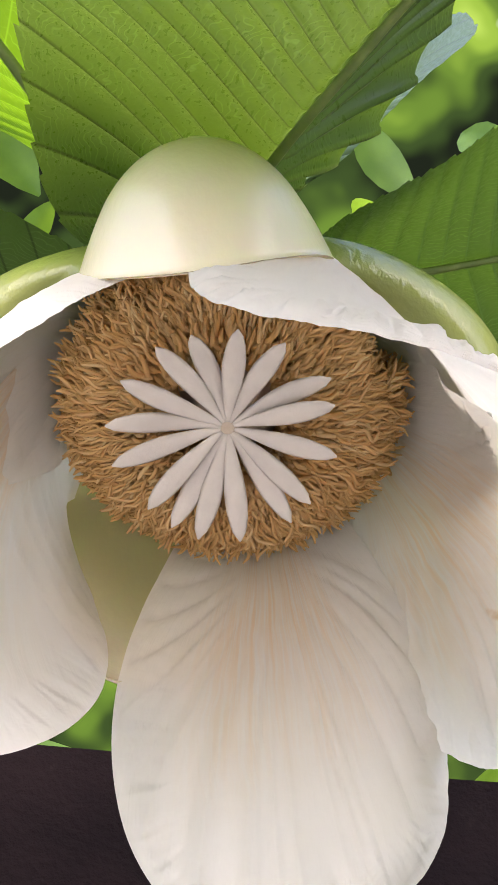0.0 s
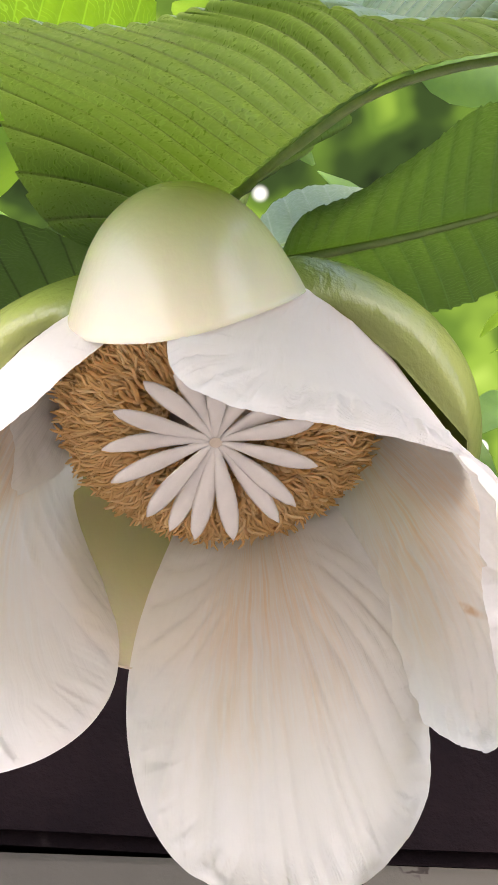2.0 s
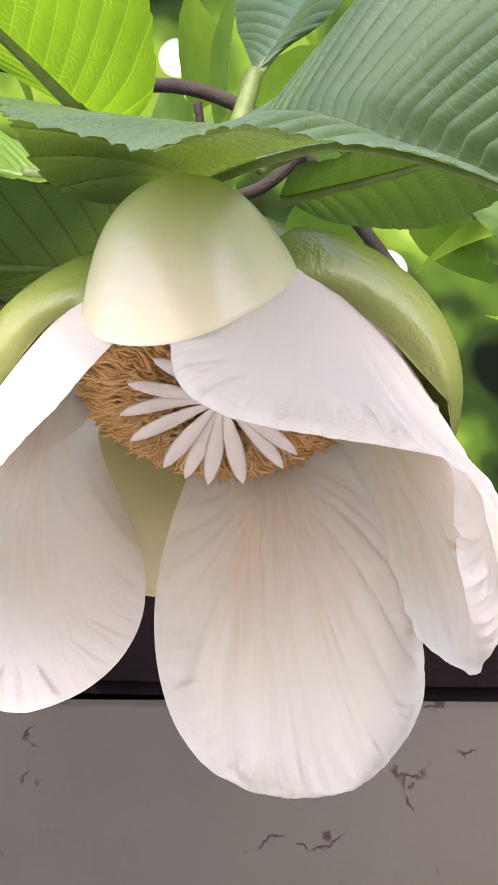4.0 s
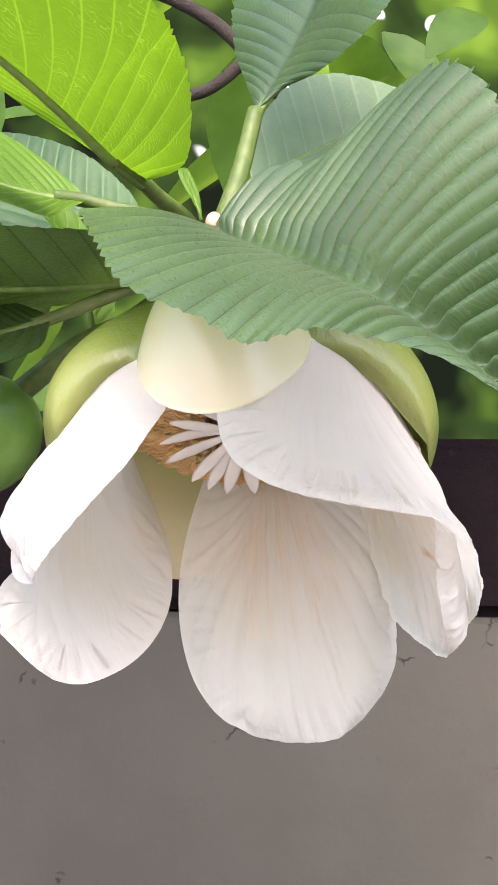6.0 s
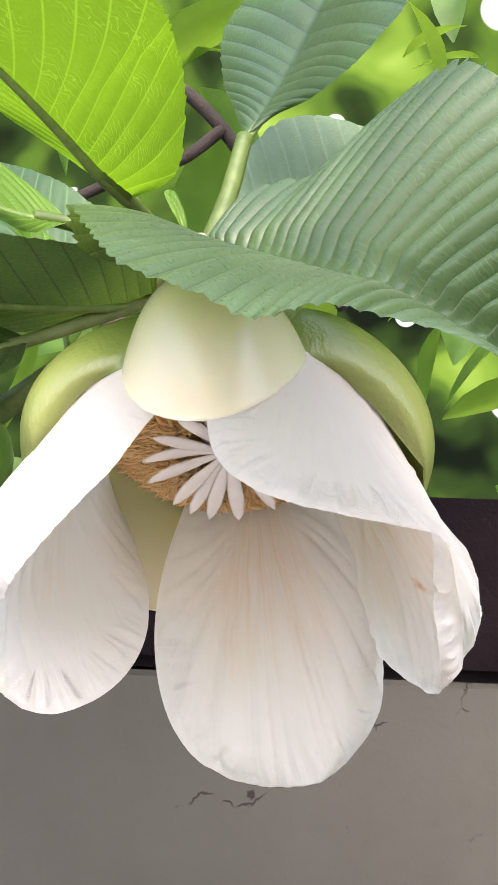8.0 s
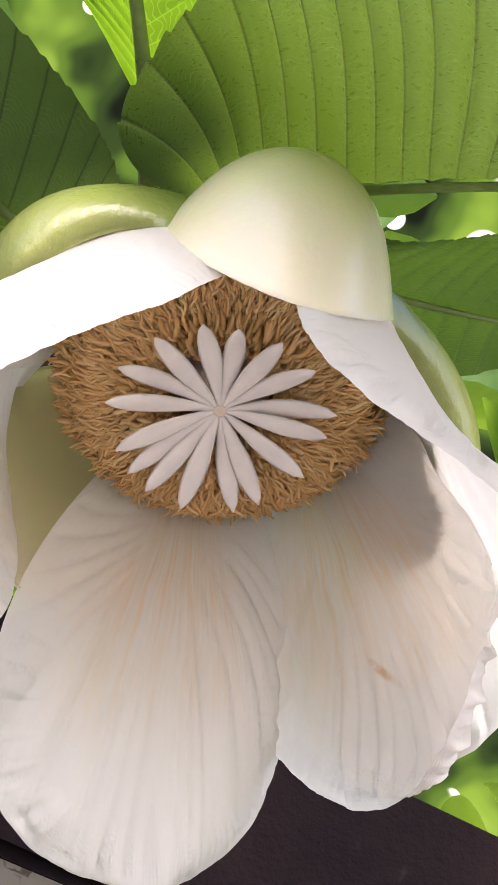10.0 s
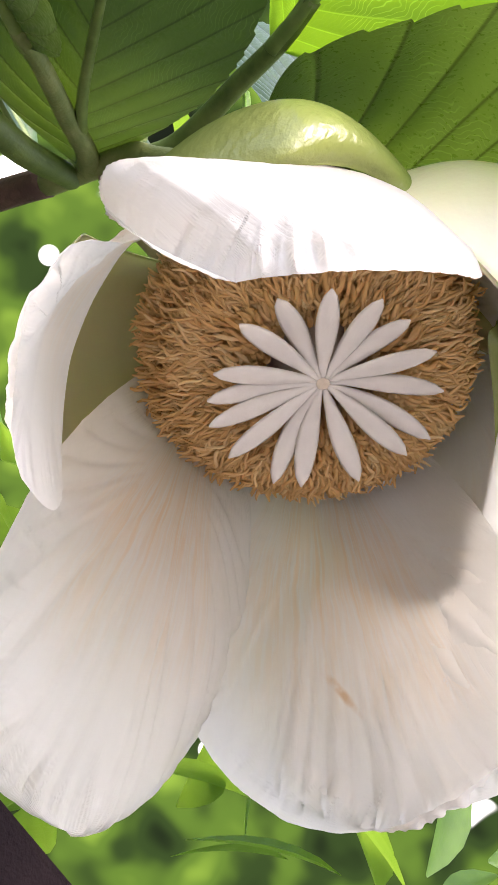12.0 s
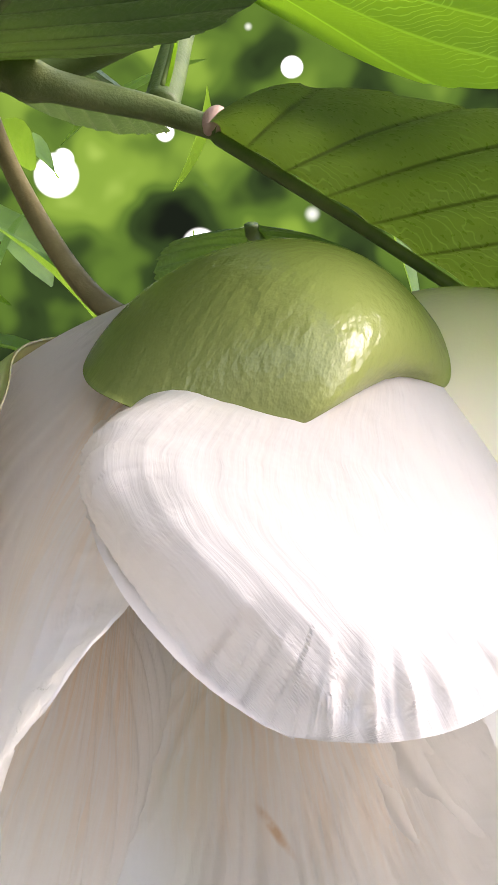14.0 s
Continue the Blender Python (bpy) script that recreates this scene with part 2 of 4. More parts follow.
PETAL = petal_material()
PETAL_WHITE = petal_material("plain white petal", None, 0.15)
PETAL_GRAZED = petal_material("grazed white petal", ((0.5414, 0.685), (0.4939, 0.755)))
SEPAL_GREEN = sepal_material("green sepal", (0.135, 0.190, 0.030), (0.175, 0.235, 0.046), (0.25, 0.285, 0.085))
SEPAL_PALE = sepal_material("cream sepal", (0.50, 0.50, 0.21), (0.60, 0.57, 0.31), (0.78, 0.70, 0.52), 0.35, 0.12)
STAMEN = stamen_material()
FILAMENTS = plain_material("ochre filament base", (0.55, 0.33, 0.11), (0.72, 0.47, 0.19), 300, 0.7, 0.6, 0.001)
STYLE = plain_material("white style", (0.76, 0.715, 0.68), (0.82, 0.78, 0.74), 90, 0.5, 0.2, 0.0005, 0.4, trans=0.15)
HUB = plain_material("cream ovary", (0.60, 0.50, 0.40), (0.70, 0.60, 0.50), 120, 0.6)
LEAF_TOP = leaf_material("deep green leaf", (0.030, 0.066, 0.022), (0.052, 0.104, 0.036), (0.100, 0.172, 0.014), 0.36, 0.30, 1.0, 0.05, (0.016, 0.038, 0.011), 0.25)
# paler leaf green: the sheen on the upper face is put into the colour
LEAF_SHEEN = leaf_material("green leaf with painted sheen", (0.13, 0.20, 0.095), (0.19, 0.27, 0.14), (0.12, 0.20, 0.03), 0.5, 0.25, 1.0, 0.1, (0.26, 0.34, 0.20), 0.0)
LEAF_BROAD = leaf_material("ribbed green leaf", (0.037, 0.075, 0.024), (0.062, 0.116, 0.040), (0.110, 0.190, 0.014), 0.34, 0.30, 1.0, 0.1, (0.014, 0.032, 0.010), 0.34)
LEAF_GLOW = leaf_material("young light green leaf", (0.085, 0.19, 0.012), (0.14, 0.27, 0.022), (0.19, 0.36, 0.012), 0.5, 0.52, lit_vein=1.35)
LEAF_DARK = leaf_material("shaded green leaf", (0.02, 0.06, 0.016), (0.045, 0.11, 0.03), (0.10, 0.2, 0.015), 0.42, 0.22)
RIB = plain_material("pale green leaf rib", (0.11, 0.17, 0.04), (0.16, 0.225, 0.06), 150, 0.5, 0.2, 0.0004)
STALK = plain_material("olive green leaf stalk", (0.062, 0.100, 0.018), (0.105, 0.148, 0.034), 130, 0.5, 0.3, 0.0006)
TWIG = plain_material("green twig bark", (0.10, 0.14, 0.035), (0.18, 0.21, 0.07), 90, 0.6, 0.4, 0.0008)
BROWN_TWIG = plain_material("reddish brown twig bark", (0.055, 0.030, 0.022), (0.10, 0.060, 0.042), 110, 0.75, 0.5, 0.001)
FLOWER_STALK = plain_material("tan green flower stalk", (0.20, 0.17, 0.075), (0.28, 0.24, 0.11), 120, 0.55, 0.3, 0.0005)
BARK = plain_material("brown branch bark", (0.014, 0.010, 0.008), (0.030, 0.022, 0.017), 40, 0.85, 0.6, 0.002)
BUD = plain_material("glossy green bud", (0.09, 0.19, 0.03), (0.15, 0.27, 0.06), 40, 0.3, 0.2, 0.0004, 0.5)
NODE_SKIN = plain_material("pinkish node scar", (0.42, 0.27, 0.20), (0.52, 0.37, 0.29), 160, 0.6)
FOLIAGE = leaf_material("distant leaves", (0.035, 0.095, 0.012), (0.08, 0.17, 0.025), (0.23, 0.40, 0.03), 0.55, 0.4, 0.0)
WALL = concrete_material()
COPING = coping_material()
# the ground stays out of view; its grey only sets the bounced fill light
EARTH = plain_material("grey ground toned for bounce light", (0.15, 0.145, 0.135), (0.21, 0.20, 0.19), 4, 0.95, 0.6, 0.01)

# ---- mesh helpers ----
AXIS = np.array([0.0354, -0.5750, -0.8174])
UP = np.array([-0.0004, -0.8179, 0.5754])
SIDE = np.array([0.9994, 0.0200, 0.0292])
UNIT = 0.1


def from_flower(x, y, h):
    """Flower coordinates, in units of ten centimetres round the pistil, to the world."""
    return (np.multiply.outer(x, SIDE) + np.multiply.outer(y, UP) + np.multiply.outer(h, AXIS)) * UNIT + np.array([0, 0, 2.0])


def mesh_object(name, verts, faces, material, parent=None, uvs=None, smooth=True, label=""):
    me = bpy.data.meshes.new(name)
    me.from_pydata([tuple(v) for v in verts], [], faces)
    me.materials.append(material)
    if uvs is not None:
        layer = me.uv_layers.new(name="UVMap")
        idx = np.empty(len(me.loops), dtype=np.int32)
        me.loops.foreach_get("vertex_index", idx)
        layer.data.foreach_set("uv", np.asarray(uvs, dtype=np.float32)[idx].ravel())
    if smooth:
        me.polygons.foreach_set("use_smooth", [True] * len(me.polygons))
    me.update()
    ob = new(name, me)
    if parent:
        ob.parent = parent
    if label:
        ob["label"] = label
    return ob


def part(name, bm, material, parent, label=""):
    me = bpy.data.meshes.new(name)
    bm.to_mesh(me)
    bm.free()
    me.materials.append(material)
    me.polygons.foreach_set("use_smooth", [True] * len(me.polygons))
    ob = new(name, me)
    ob.parent = parent
    if label:
        ob["label"] = label
    return ob


def empty(name, label, category, group="", kind=""):
    return tagged(new(name), label, category, group, kind)


def grid_faces(a, b, start=0):
    return [(start + i * b + j, start + i * b + j + 1, start + (i + 1) * b + j + 1, start + (i + 1) * b + j) for i in range(a - 1) for j in range(b - 1)]


def tube_data(points, radii, sides=8, start=0):
    """Rings round a line of points, with closed ends."""
    pts = np.asarray(points, float)
    tan = np.gradient(pts, axis=0)
    tan /= np.linalg.norm(tan, axis=1)[:, None] + 1e-12
    ref = np.array([0.31, 0.17, 0.93])
    verts, faces = [], []
    ang = np.linspace(0, 2 * np.pi, sides, endpoint=False)
    for p, t, r in zip(pts, tan, radii):
        u = np.cross(t, ref)
        u /= np.linalg.norm(u) + 1e-12
        w = np.cross(t, u)
        verts += list(p + r * (np.cos(ang)[:, None] * u + np.sin(ang)[:, None] * w))
    n = len(pts)
    for i in range(n - 1):
        for j in range(sides):
            k = (j + 1) % sides
            faces.append((start + i * sides + j, start + i * sides + k, start + (i + 1) * sides + k, start + (i + 1) * sides + j))
    faces.append(tuple(start + j for j in range(sides))[::-1])
    faces.append(tuple(start + (n - 1) * sides + j for j in range(sides)))
    return verts, faces


def curve_points(ctrl, n):
    """A smooth line through the given points."""
    c = np.asarray(ctrl, float)
    c = np.vstack([2 * c[0] - c[1], c, 2 * c[-1] - c[-2]])
    out = []
    segs = len(c) - 3
    for u in np.linspace(0, segs, n):
        i = min(int(u), segs - 1)
        t = u - i
        p0, p1, p2, p3 = c[i : i + 4]
        out.append(0.5 * (2 * p1 + (p2 - p0) * t + (2 * p0 - 5 * p1 + 4 * p2 - p3) * t**2 + (3 * p1 - p0 - 3 * p2 + p3) * t**3))
    return np.array(out)


def stem(name, ctrl, r0, r1, material, parent, label="", n=24, sides=10, knobs=()):
    pts = curve_points(ctrl, n)
    u = np.linspace(0, 1, n)
    radii = r0 + (r1 - r0) * u
    for at, size in knobs:
        radii = radii + size * np.exp(-(((u - at) / 0.05) ** 2))
    v, f = tube_data(pts, radii, sides)
    return mesh_object(name, v, f, material, parent, label=label)


# ---- flower ----


def bowl(s, v, r1, h1, r2, h2, r3, h3, th, d1, d2, wl, wr, sm, k, cl, cr, sk, tw, r0=0.20, h0=-0.42, foot=0.25):
    """A cupped petal or sepal: a profile from the base to the tip and a width across it."""
    b = [(1 - s) ** 3, 3 * s * (1 - s) ** 2, 3 * s * s * (1 - s), s**3]
    db = [3 * (1 - s) ** 2, 6 * s * (1 - s), 3 * s * s]
    pr, phh = (r0, r1, r2, r3), (h0, h1, h2, h3)
    r = sum(b[i] * pr[i] for i in range(4))
    h = sum(b[i] * phh[i] for i in range(4))
    dr = sum(db[i] * (pr[i + 1] - pr[i]) for i in range(3))
    dh = sum(db[i] * (phh[i + 1] - phh[i]) for i in range(3))
    n = np.hypot(dr, dh) + 1e-9
    dr, dh = dr / n, dh / n
    q = np.clip(s / sm, 0, 1)
    g = np.where(s < sm, np.where(v < 0, foot, 0.25) + (1 - np.where(v < 0, foot, 0.25)) * (q * q * (3 - 2 * q)), np.sqrt(np.clip(1 - (np.clip(s - sm, 0, 1) / (1 - sm)) ** 2.3, 0, 1)))
    lat = np.where(v < 0, wl, wr) * g * v
    rho = k * 0.62
    off = rho * np.sin(lat / rho)
    inn = rho * (1 - np.cos(lat / rho)) + np.where(v < 0, cl, cr) * np.abs(v) ** 3 * g * s * s * 2 + tw * lat * s * s
    al = sk * lat * s
    a = np.radians(th + d1 * s + d2 * s * s)
    rr, hh = r - dh * inn + dr * al, h + dr * inn + dh * al
    x, y = rr * np.cos(a) + off * np.sin(a), rr * np.sin(a) - off * np.cos(a)
    normal = np.stack([-dh * np.cos(a), -dh * np.sin(a), dr], -1)
    return np.stack([x, y, hh], -1), normal


def smooth_noise(seed, x, y):
    """A smooth field from a few waves."""
    rng = np.random.RandomState(seed)
    out = 0
    for _ in range(7):
        fx, fy, ph, am = rng.uniform(-1, 1), rng.uniform(-1, 1), rng.uniform(0, 6.28), rng.uniform(0.5, 1)
        out = out + am * np.sin(fx * x + fy * y + ph)
    return out / 4


def true_normals(p, nrm):
    """Unit normals of a grid of points, on the side that nrm gives at the middle."""
    face = np.cross(np.gradient(p, axis=0), np.gradient(p, axis=1))
    face /= np.linalg.norm(face, axis=-1)[..., None] + 1e-9
    m = p.shape[1] // 2
    face *= np.sign((face[:, m] * nrm[:, m]).sum(-1))[:, None, None]
    face[-3:] = face[-4]
    return face


def smooth_grid(a):
    """Each value of a grid averaged with its neighbours."""
    b = np.pad(a, 1, mode="edge")
    return (b[:-2, 1:-1] + b[2:, 1:-1] + b[1:-1, :-2] + b[1:-1, 2:] + 2 * a) / 6


def make_petal(parent, seed, rows=170, cols=150, bulges=(), nick=None, material=None, crumple=1.0, calm=0.35, span=(-1, 1), radial=1.0, **shape):
    s, v = np.meshgrid(1 - (1 - np.linspace(0.02, 1, rows)) ** 1.4, np.linspace(*span, cols), indexing="ij")
    p, nrm = bowl(s, v, **shape)
    sm = shape["sm"]
    over = np.clip(s - sm, 0, 1) / (1 - sm)
    round_off = np.sqrt(np.clip(1 - over**2.3, 0, 1))
    fan = v * round_off
    for s0, v0, dx, dy, dh, *size in bulges:
        ws, wv = size or (0.22, 0.5)
        c0 = v0 * math.sqrt(max(0.0, 1 - (max(s0 - sm, 0) / (1 - sm)) ** 2.3))
        p = p + np.exp(-(((s - s0) / ws) ** 2) - ((fan - c0) / wv) ** 2)[..., None] * np.array([dx, dy, dh])
    face = true_normals(p, nrm)
    # the margin as a line, with its running length; folds stand at right angles to it
    rim_i = np.concatenate([np.arange(rows // 8, rows - 1) * cols, (rows - 1) * cols + np.arange(0, cols, cols - 1)[:1], np.arange(rows - 1, rows // 8, -1) * cols + cols - 1])
    if shape["wr"] < 0.1:
        rim_i = rim_i[: len(rim_i) // 2]
    flat = p.reshape(-1, 3)
    line = curve_points(flat[rim_i[::3]], 900)
    run = np.concatenate([[0], np.cumsum(np.linalg.norm(np.diff(line, axis=0), axis=1))])
    square = (flat**2).sum(1)[:, None] + (line**2).sum(1)[None] - 2 * flat @ line.T
    close = square.argmin(1)
    gap = np.sqrt(np.clip(square[np.arange(len(flat)), close], 0, None)).reshape(s.shape)
    arc = run[close].reshape(s.shape)
    ray = np.arctan2(fan * 0.5, s + 0.2)
    warp = smooth_noise(seed + 3, fan * 5, s * 6)
    jitter = smooth_noise(seed + 5, arc * 9, gap * 20)
    sway = smooth_noise(seed + 4, arc * 4, gap * 9)
    bold = (1 - np.abs(np.sin(arc * 26 + sway * 1.6))) ** 1.7
    mid = (1 - np.abs(np.sin(arc * 55 + sway * 2.0 + jitter * 0.8))) ** 1.5
    fine = (1 - np.abs(np.sin(arc * 118 + jitter * 2.0 + gap * 9))) ** 1.4
    some = np.clip(0.35 + 1.1 * smooth_noise(seed + 6, arc * 7, gap * 5), 0, 1.4)
    other = np.clip(0.38 + 1.1 * smooth_noise(seed + 9, arc * 12, gap * 8), 0, 1.4)
    few = np.clip(0.45 + 1.0 * smooth_noise(seed + 11, arc * 17, gap * 12), 0, 1.4)
    reach = 0.17 + 0.07 * smooth_noise(seed + 12, arc * 10, 0 * arc)
    keep = (0.20 + 0.80 * np.clip(gap / 0.05, 0, 1)) * np.clip((s - calm) / 0.25, 0, 1)
    folds = keep * (0.026 * bold * some * np.exp(-((gap / (reach * 1.3)) ** 2)) + 0.018 * mid * other * np.exp(-((gap / reach) ** 2)) + 0.008 * fine * few * np.exp(-((gap / (reach * 0.7)) ** 2)))
    calm_folds = folds
    for _ in range(14):
        calm_folds = smooth_grid(calm_folds)
    folds = folds + (calm_folds - folds) * np.clip((gap - 0.05) / 0.07, 0, 1)
    pleats = 0.004 * (1 - np.abs(np.sin(ray * 21 + warp * 2.2))) ** 1.5 * np.clip((s - 0.22) * 5, 0, 1) * np.clip((0.86 - s) * 4, 0, 1) * np.clip(0.5 + 0.8 * warp, 0, 1)
    # soft ridges that run out from the middle of the petal to its rim
    spread, way = np.hypot(fan * 0.62, s - 0.36), np.arctan2(fan * 0.62, s - 0.36)
    bent = way + 0.10 * smooth_noise(seed + 13, fan * 7, s * 7)
    rays = 0.60 * (1 - np.abs(np.sin(bent * 12 + seed))) ** 1.4 * np.clip(0.5 + 0.9 * smooth_noise(seed + 14, way * 7, spread * 4), 0, 1) + 0.45 * (1 - np.abs(np.sin(bent * 27 + 2 * seed))) ** 1.4 * np.clip(0.5 + 0.9 * smooth_noise(seed + 15, way * 13, spread * 6), 0, 1)
    fade = np.clip((spread - 0.12) / 0.28, 0, 1) ** 1.3 * np.clip(gap / 0.03, 0.25, 1) * np.clip((s - 0.25) / 0.2, 0, 1)
    pleats = pleats + radial * 0.034 * rays * fade
    lump = smooth_noise(seed + 2, fan * 6, s * 6) * 0.010 * np.clip(s * 1.4, 0, 1) + smooth_noise(seed + 7, fan * 17, s * 17) * 0.004 * np.clip(s * 1.5, 0, 1)
    p = p - face * (crumple * folds + pleats + lump)[..., None]
    nib = 1 - 0.004 * np.exp(-((gap / 0.02) ** 2)) * np.clip(smooth_noise(seed + 8, arc * 30, 0 * arc), 0, 1) * np.clip((s - 0.1) / 0.3, 0, 1)
    if nick:
        at, which = nick
        nib = nib + 0.022 * np.clip(1 - np.abs(s - at) / 0.012, 0, 1) * np.exp(-(((v - which) / 0.05) ** 2))
    base = np.array([0.0, 0.0, -0.3])
    p = base + (p - base) * nib[..., None]
    w = from_flower(p[..., 0].ravel(), p[..., 1].ravel(), p[..., 2].ravel())
    uv = np.stack([(0.5 + ray / 1.6).ravel(), s.ravel()], -1)
    ob = mesh_object("petal", w, grid_faces(rows, cols), material or PETAL, parent, uv)
    layer = ob.data.uv_layers.new(name="margin")
    idx = np.empty(len(ob.data.loops), dtype=np.int32)
    ob.data.loops.foreach_get("vertex_index", idx)
    layer.data.foreach_set("uv", np.stack([arc.ravel(), gap.ravel()], -1).astype(np.float32)[idx].ravel())
    return ob


def make_sepal(parent, material, label, thick=0.03, rows=40, cols=36, seed=0, **shape):
    s, v = np.meshgrid(np.linspace(0.0, 1, rows), np.linspace(-1, 1, cols), indexing="ij")
    p, nrm = bowl(s, v, **shape)
    outer = p
    lip = np.clip(1 - np.maximum(np.abs(v) ** 4, np.clip(s, 0, 1) ** 8), 0.12, 1)
    inner = p + true_normals(p, nrm) * (thick * lip)[..., None]
    a = from_flower(*[outer[..., i].ravel() for i in range(3)])
    b = from_flower(*[inner[..., i].ravel() for i in range(3)])
    n = rows * cols
    faces = [f[::-1] for f in grid_faces(rows, cols)] + grid_faces(rows, cols, n)
    ring = [(i, 0) for i in range(rows)] + [(rows - 1, j) for j in range(1, cols)] + [(i, cols - 1) for i in range(rows - 2, -1, -1)] + [(0, j) for j in range(cols - 2, 0, -1)]
    ids = [i * cols + j for i, j in ring]
    for u, w in zip(ids, ids[1:] + ids[:1]):
        faces.append((u, w, w + n, u + n))
    uv = np.stack([(v.ravel() + 1) / 2, s.ravel()], -1)
    return mesh_object("sepal", np.vstack([a, b]), faces, material, parent, np.vstack([uv, uv]), label=label)


flower = empty("flower", "large nodding white flower with ochre stamens on a green twig", "flower")

PETALS = {
    11: dict(r1=0.448, h1=-0.274, r2=0.644, h2=0.178, r3=0.620, h3=0.608, th=158.756, d1=5.829, d2=9.465, wl=0.389, wr=0.482, sm=0.409, k=0.598, cl=-0.184, cr=0.009, sk=0.377, tw=0.001, bulges=((0.5, -0.9, 0.003, -0.01, -0.009), (0.5, 0.9, -0.082, -0.006, 0.141), (0.85, -0.7, 0.054, 0.002, -0.021), (0.85, 0.7, 0.001, 0.0, 0.011), (0.72, 0.0, -0.154, -0.205, -0.032), (1.0, 0.0, 0.019, 0.042, 0.008), (0.78, -0.75, -0.03, 0.0, 0.0, 0.2, 0.25), (0.83, -0.1, -0.06, 0.0, 0.01, 0.15, 0.7)), crumple=1.0, radial=0.15, calm=0.3, span=(-0.9, 1), material=PETAL_WHITE),
    22: dict(r1=0.538, h1=-0.392, r2=0.40, h2=0.066, r3=0.832, h3=0.640, th=155.5, d1=22.43, d2=18.86, wl=0.59, wr=0.12, foot=0.85, sm=0.435, k=1.507, cl=0.133, cr=0.014, sk=0.027, tw=-0.279, span=(-1, 0.1), crumple=0.5, calm=0.6, radial=0.55, bulges=((0.72, -0.25, -0.09, -0.079, 0.104, 0.2, 0.4), (0.86, 0.0, 0.03, 0.0, -0.01, 0.12, 0.25), (0.91, 0.05, -0.06, 0.0, 0.0, 0.07, 0.14), (1.0, 0.0, 0.04, 0.0, -0.06, 0.05, 0.3))),
    33: dict(crumple=1.1, calm=0.62, radial=1.2, r1=0.436, h1=-0.312, r2=0.484, h2=0.299, r3=0.853, h3=0.684, th=286.250, d1=3.317, d2=-0.124, wl=0.315, wr=0.445, sm=0.721, k=1.137, cl=-0.163, cr=-0.055, sk=0.128, tw=-0.093),
    44: dict(r1=0.381, h1=-0.258, r2=0.767, h2=0.225, r3=0.682, h3=0.677, th=337.419, d1=0.435, d2=0.204, wl=0.460, wr=0.484, sm=0.575, k=1.125, cl=0.116, cr=-0.099, sk=-0.406, tw=0.001, bulges=((0.48, -1.0, -0.076, -0.023, 0.0, 0.13, 0.3), (0.70, -0.6, -0.03, 0.0, 0.0, 0.25, 0.4)), nick=(0.845, -1.0), crumple=1.0, calm=0.55, material=PETAL_GRAZED),
    55: dict(r1=0.564, h1=-0.141, r2=0.345, h2=0.031, r3=0.667, h3=0.644, th=45.813, d1=-3.580, d2=-2.599, wl=0.443, wr=1.023, sm=0.776, k=1.040, cl=0.059, cr=0.072, sk=0.019, tw=-0.176, foot=0.62, material=PETAL_WHITE, crumple=1.8, radial=0.4, calm=0.66, span=(-1, 0.80), bulges=((0.70, 0.5, 0.055, -0.01, 0.0, 0.25, 0.4), (0.75, 0.85, 0.06, -0.035, 0.0, 0.22, 0.3))),
}
for seed, shape in PETALS.items():
    make_petal(flower, seed, **shape)

def make_dome_sepal(parent, material, label, r=0.296, h=-0.027, th=99.6, a=0.259, b=0.35, c=0.345, lean=10.3, cut=1.209, rows=34, cols=72, thick=0.022):
    """A sepal puffed up into a dome; it opens towards the pistil and runs back to the flower's base."""
    u, ph = np.meshgrid(np.linspace(0, 1, rows), np.linspace(0, 2 * np.pi, cols, endpoint=False), indexing="ij")
    al = u * (cut + 0.55 * ((1 - np.sin(ph)) / 2) ** 1.5)
    flare = 1 + 0.09 * np.clip((u - 0.64) / 0.36, 0, 1) ** 2 * (0.66 + 0.34 * np.clip(np.sin(ph) + 0.6, 0, 1))
    sheets = []
    for shrink in (1.0, 1 - thick / 0.3):
        x, y, z = np.sin(al) * np.cos(ph) * a * flare * shrink, np.sin(al) * np.sin(ph) * b * flare * shrink, np.cos(al) * c * shrink
        rough = 0.004 * smooth_noise(77, ph * 3, u * 5)
        be, t = radians(lean), radians(th)
        rr, hh = r + (z + rough) * math.cos(be) + y * math.sin(be), h - z * math.sin(be) + y * math.cos(be)
        sheets.append(from_flower((rr * math.cos(t) + x * math.sin(t)).ravel(), (rr * math.sin(t) - x * math.cos(t)).ravel(), hh.ravel()))
    n = rows * cols
    faces = []
    for k, flip in ((0, False), (n, True)):
        for i in range(rows - 1):
            for j in range(cols):
                q = (k + i * cols + j, k + i * cols + (j + 1) % cols, k + (i + 1) * cols + (j + 1) % cols, k + (i + 1) * cols + j)
                faces.append(q[::-1] if flip else q)
    last = (rows - 1) * cols
    faces += [(last + j, n + last + j, n + last + (j + 1) % cols, last + (j + 1) % cols) for j in range(cols)]
    uv = np.stack([(ph.ravel() / (2 * np.pi)), (0.35 + 0.6 * u * np.clip(0.5 + 0.5 * np.sin(ph), 0, 1)).ravel()], -1)
    return mesh_object("sepal", np.vstack(sheets), faces, material, parent, np.vstack([uv, uv]), label=label)


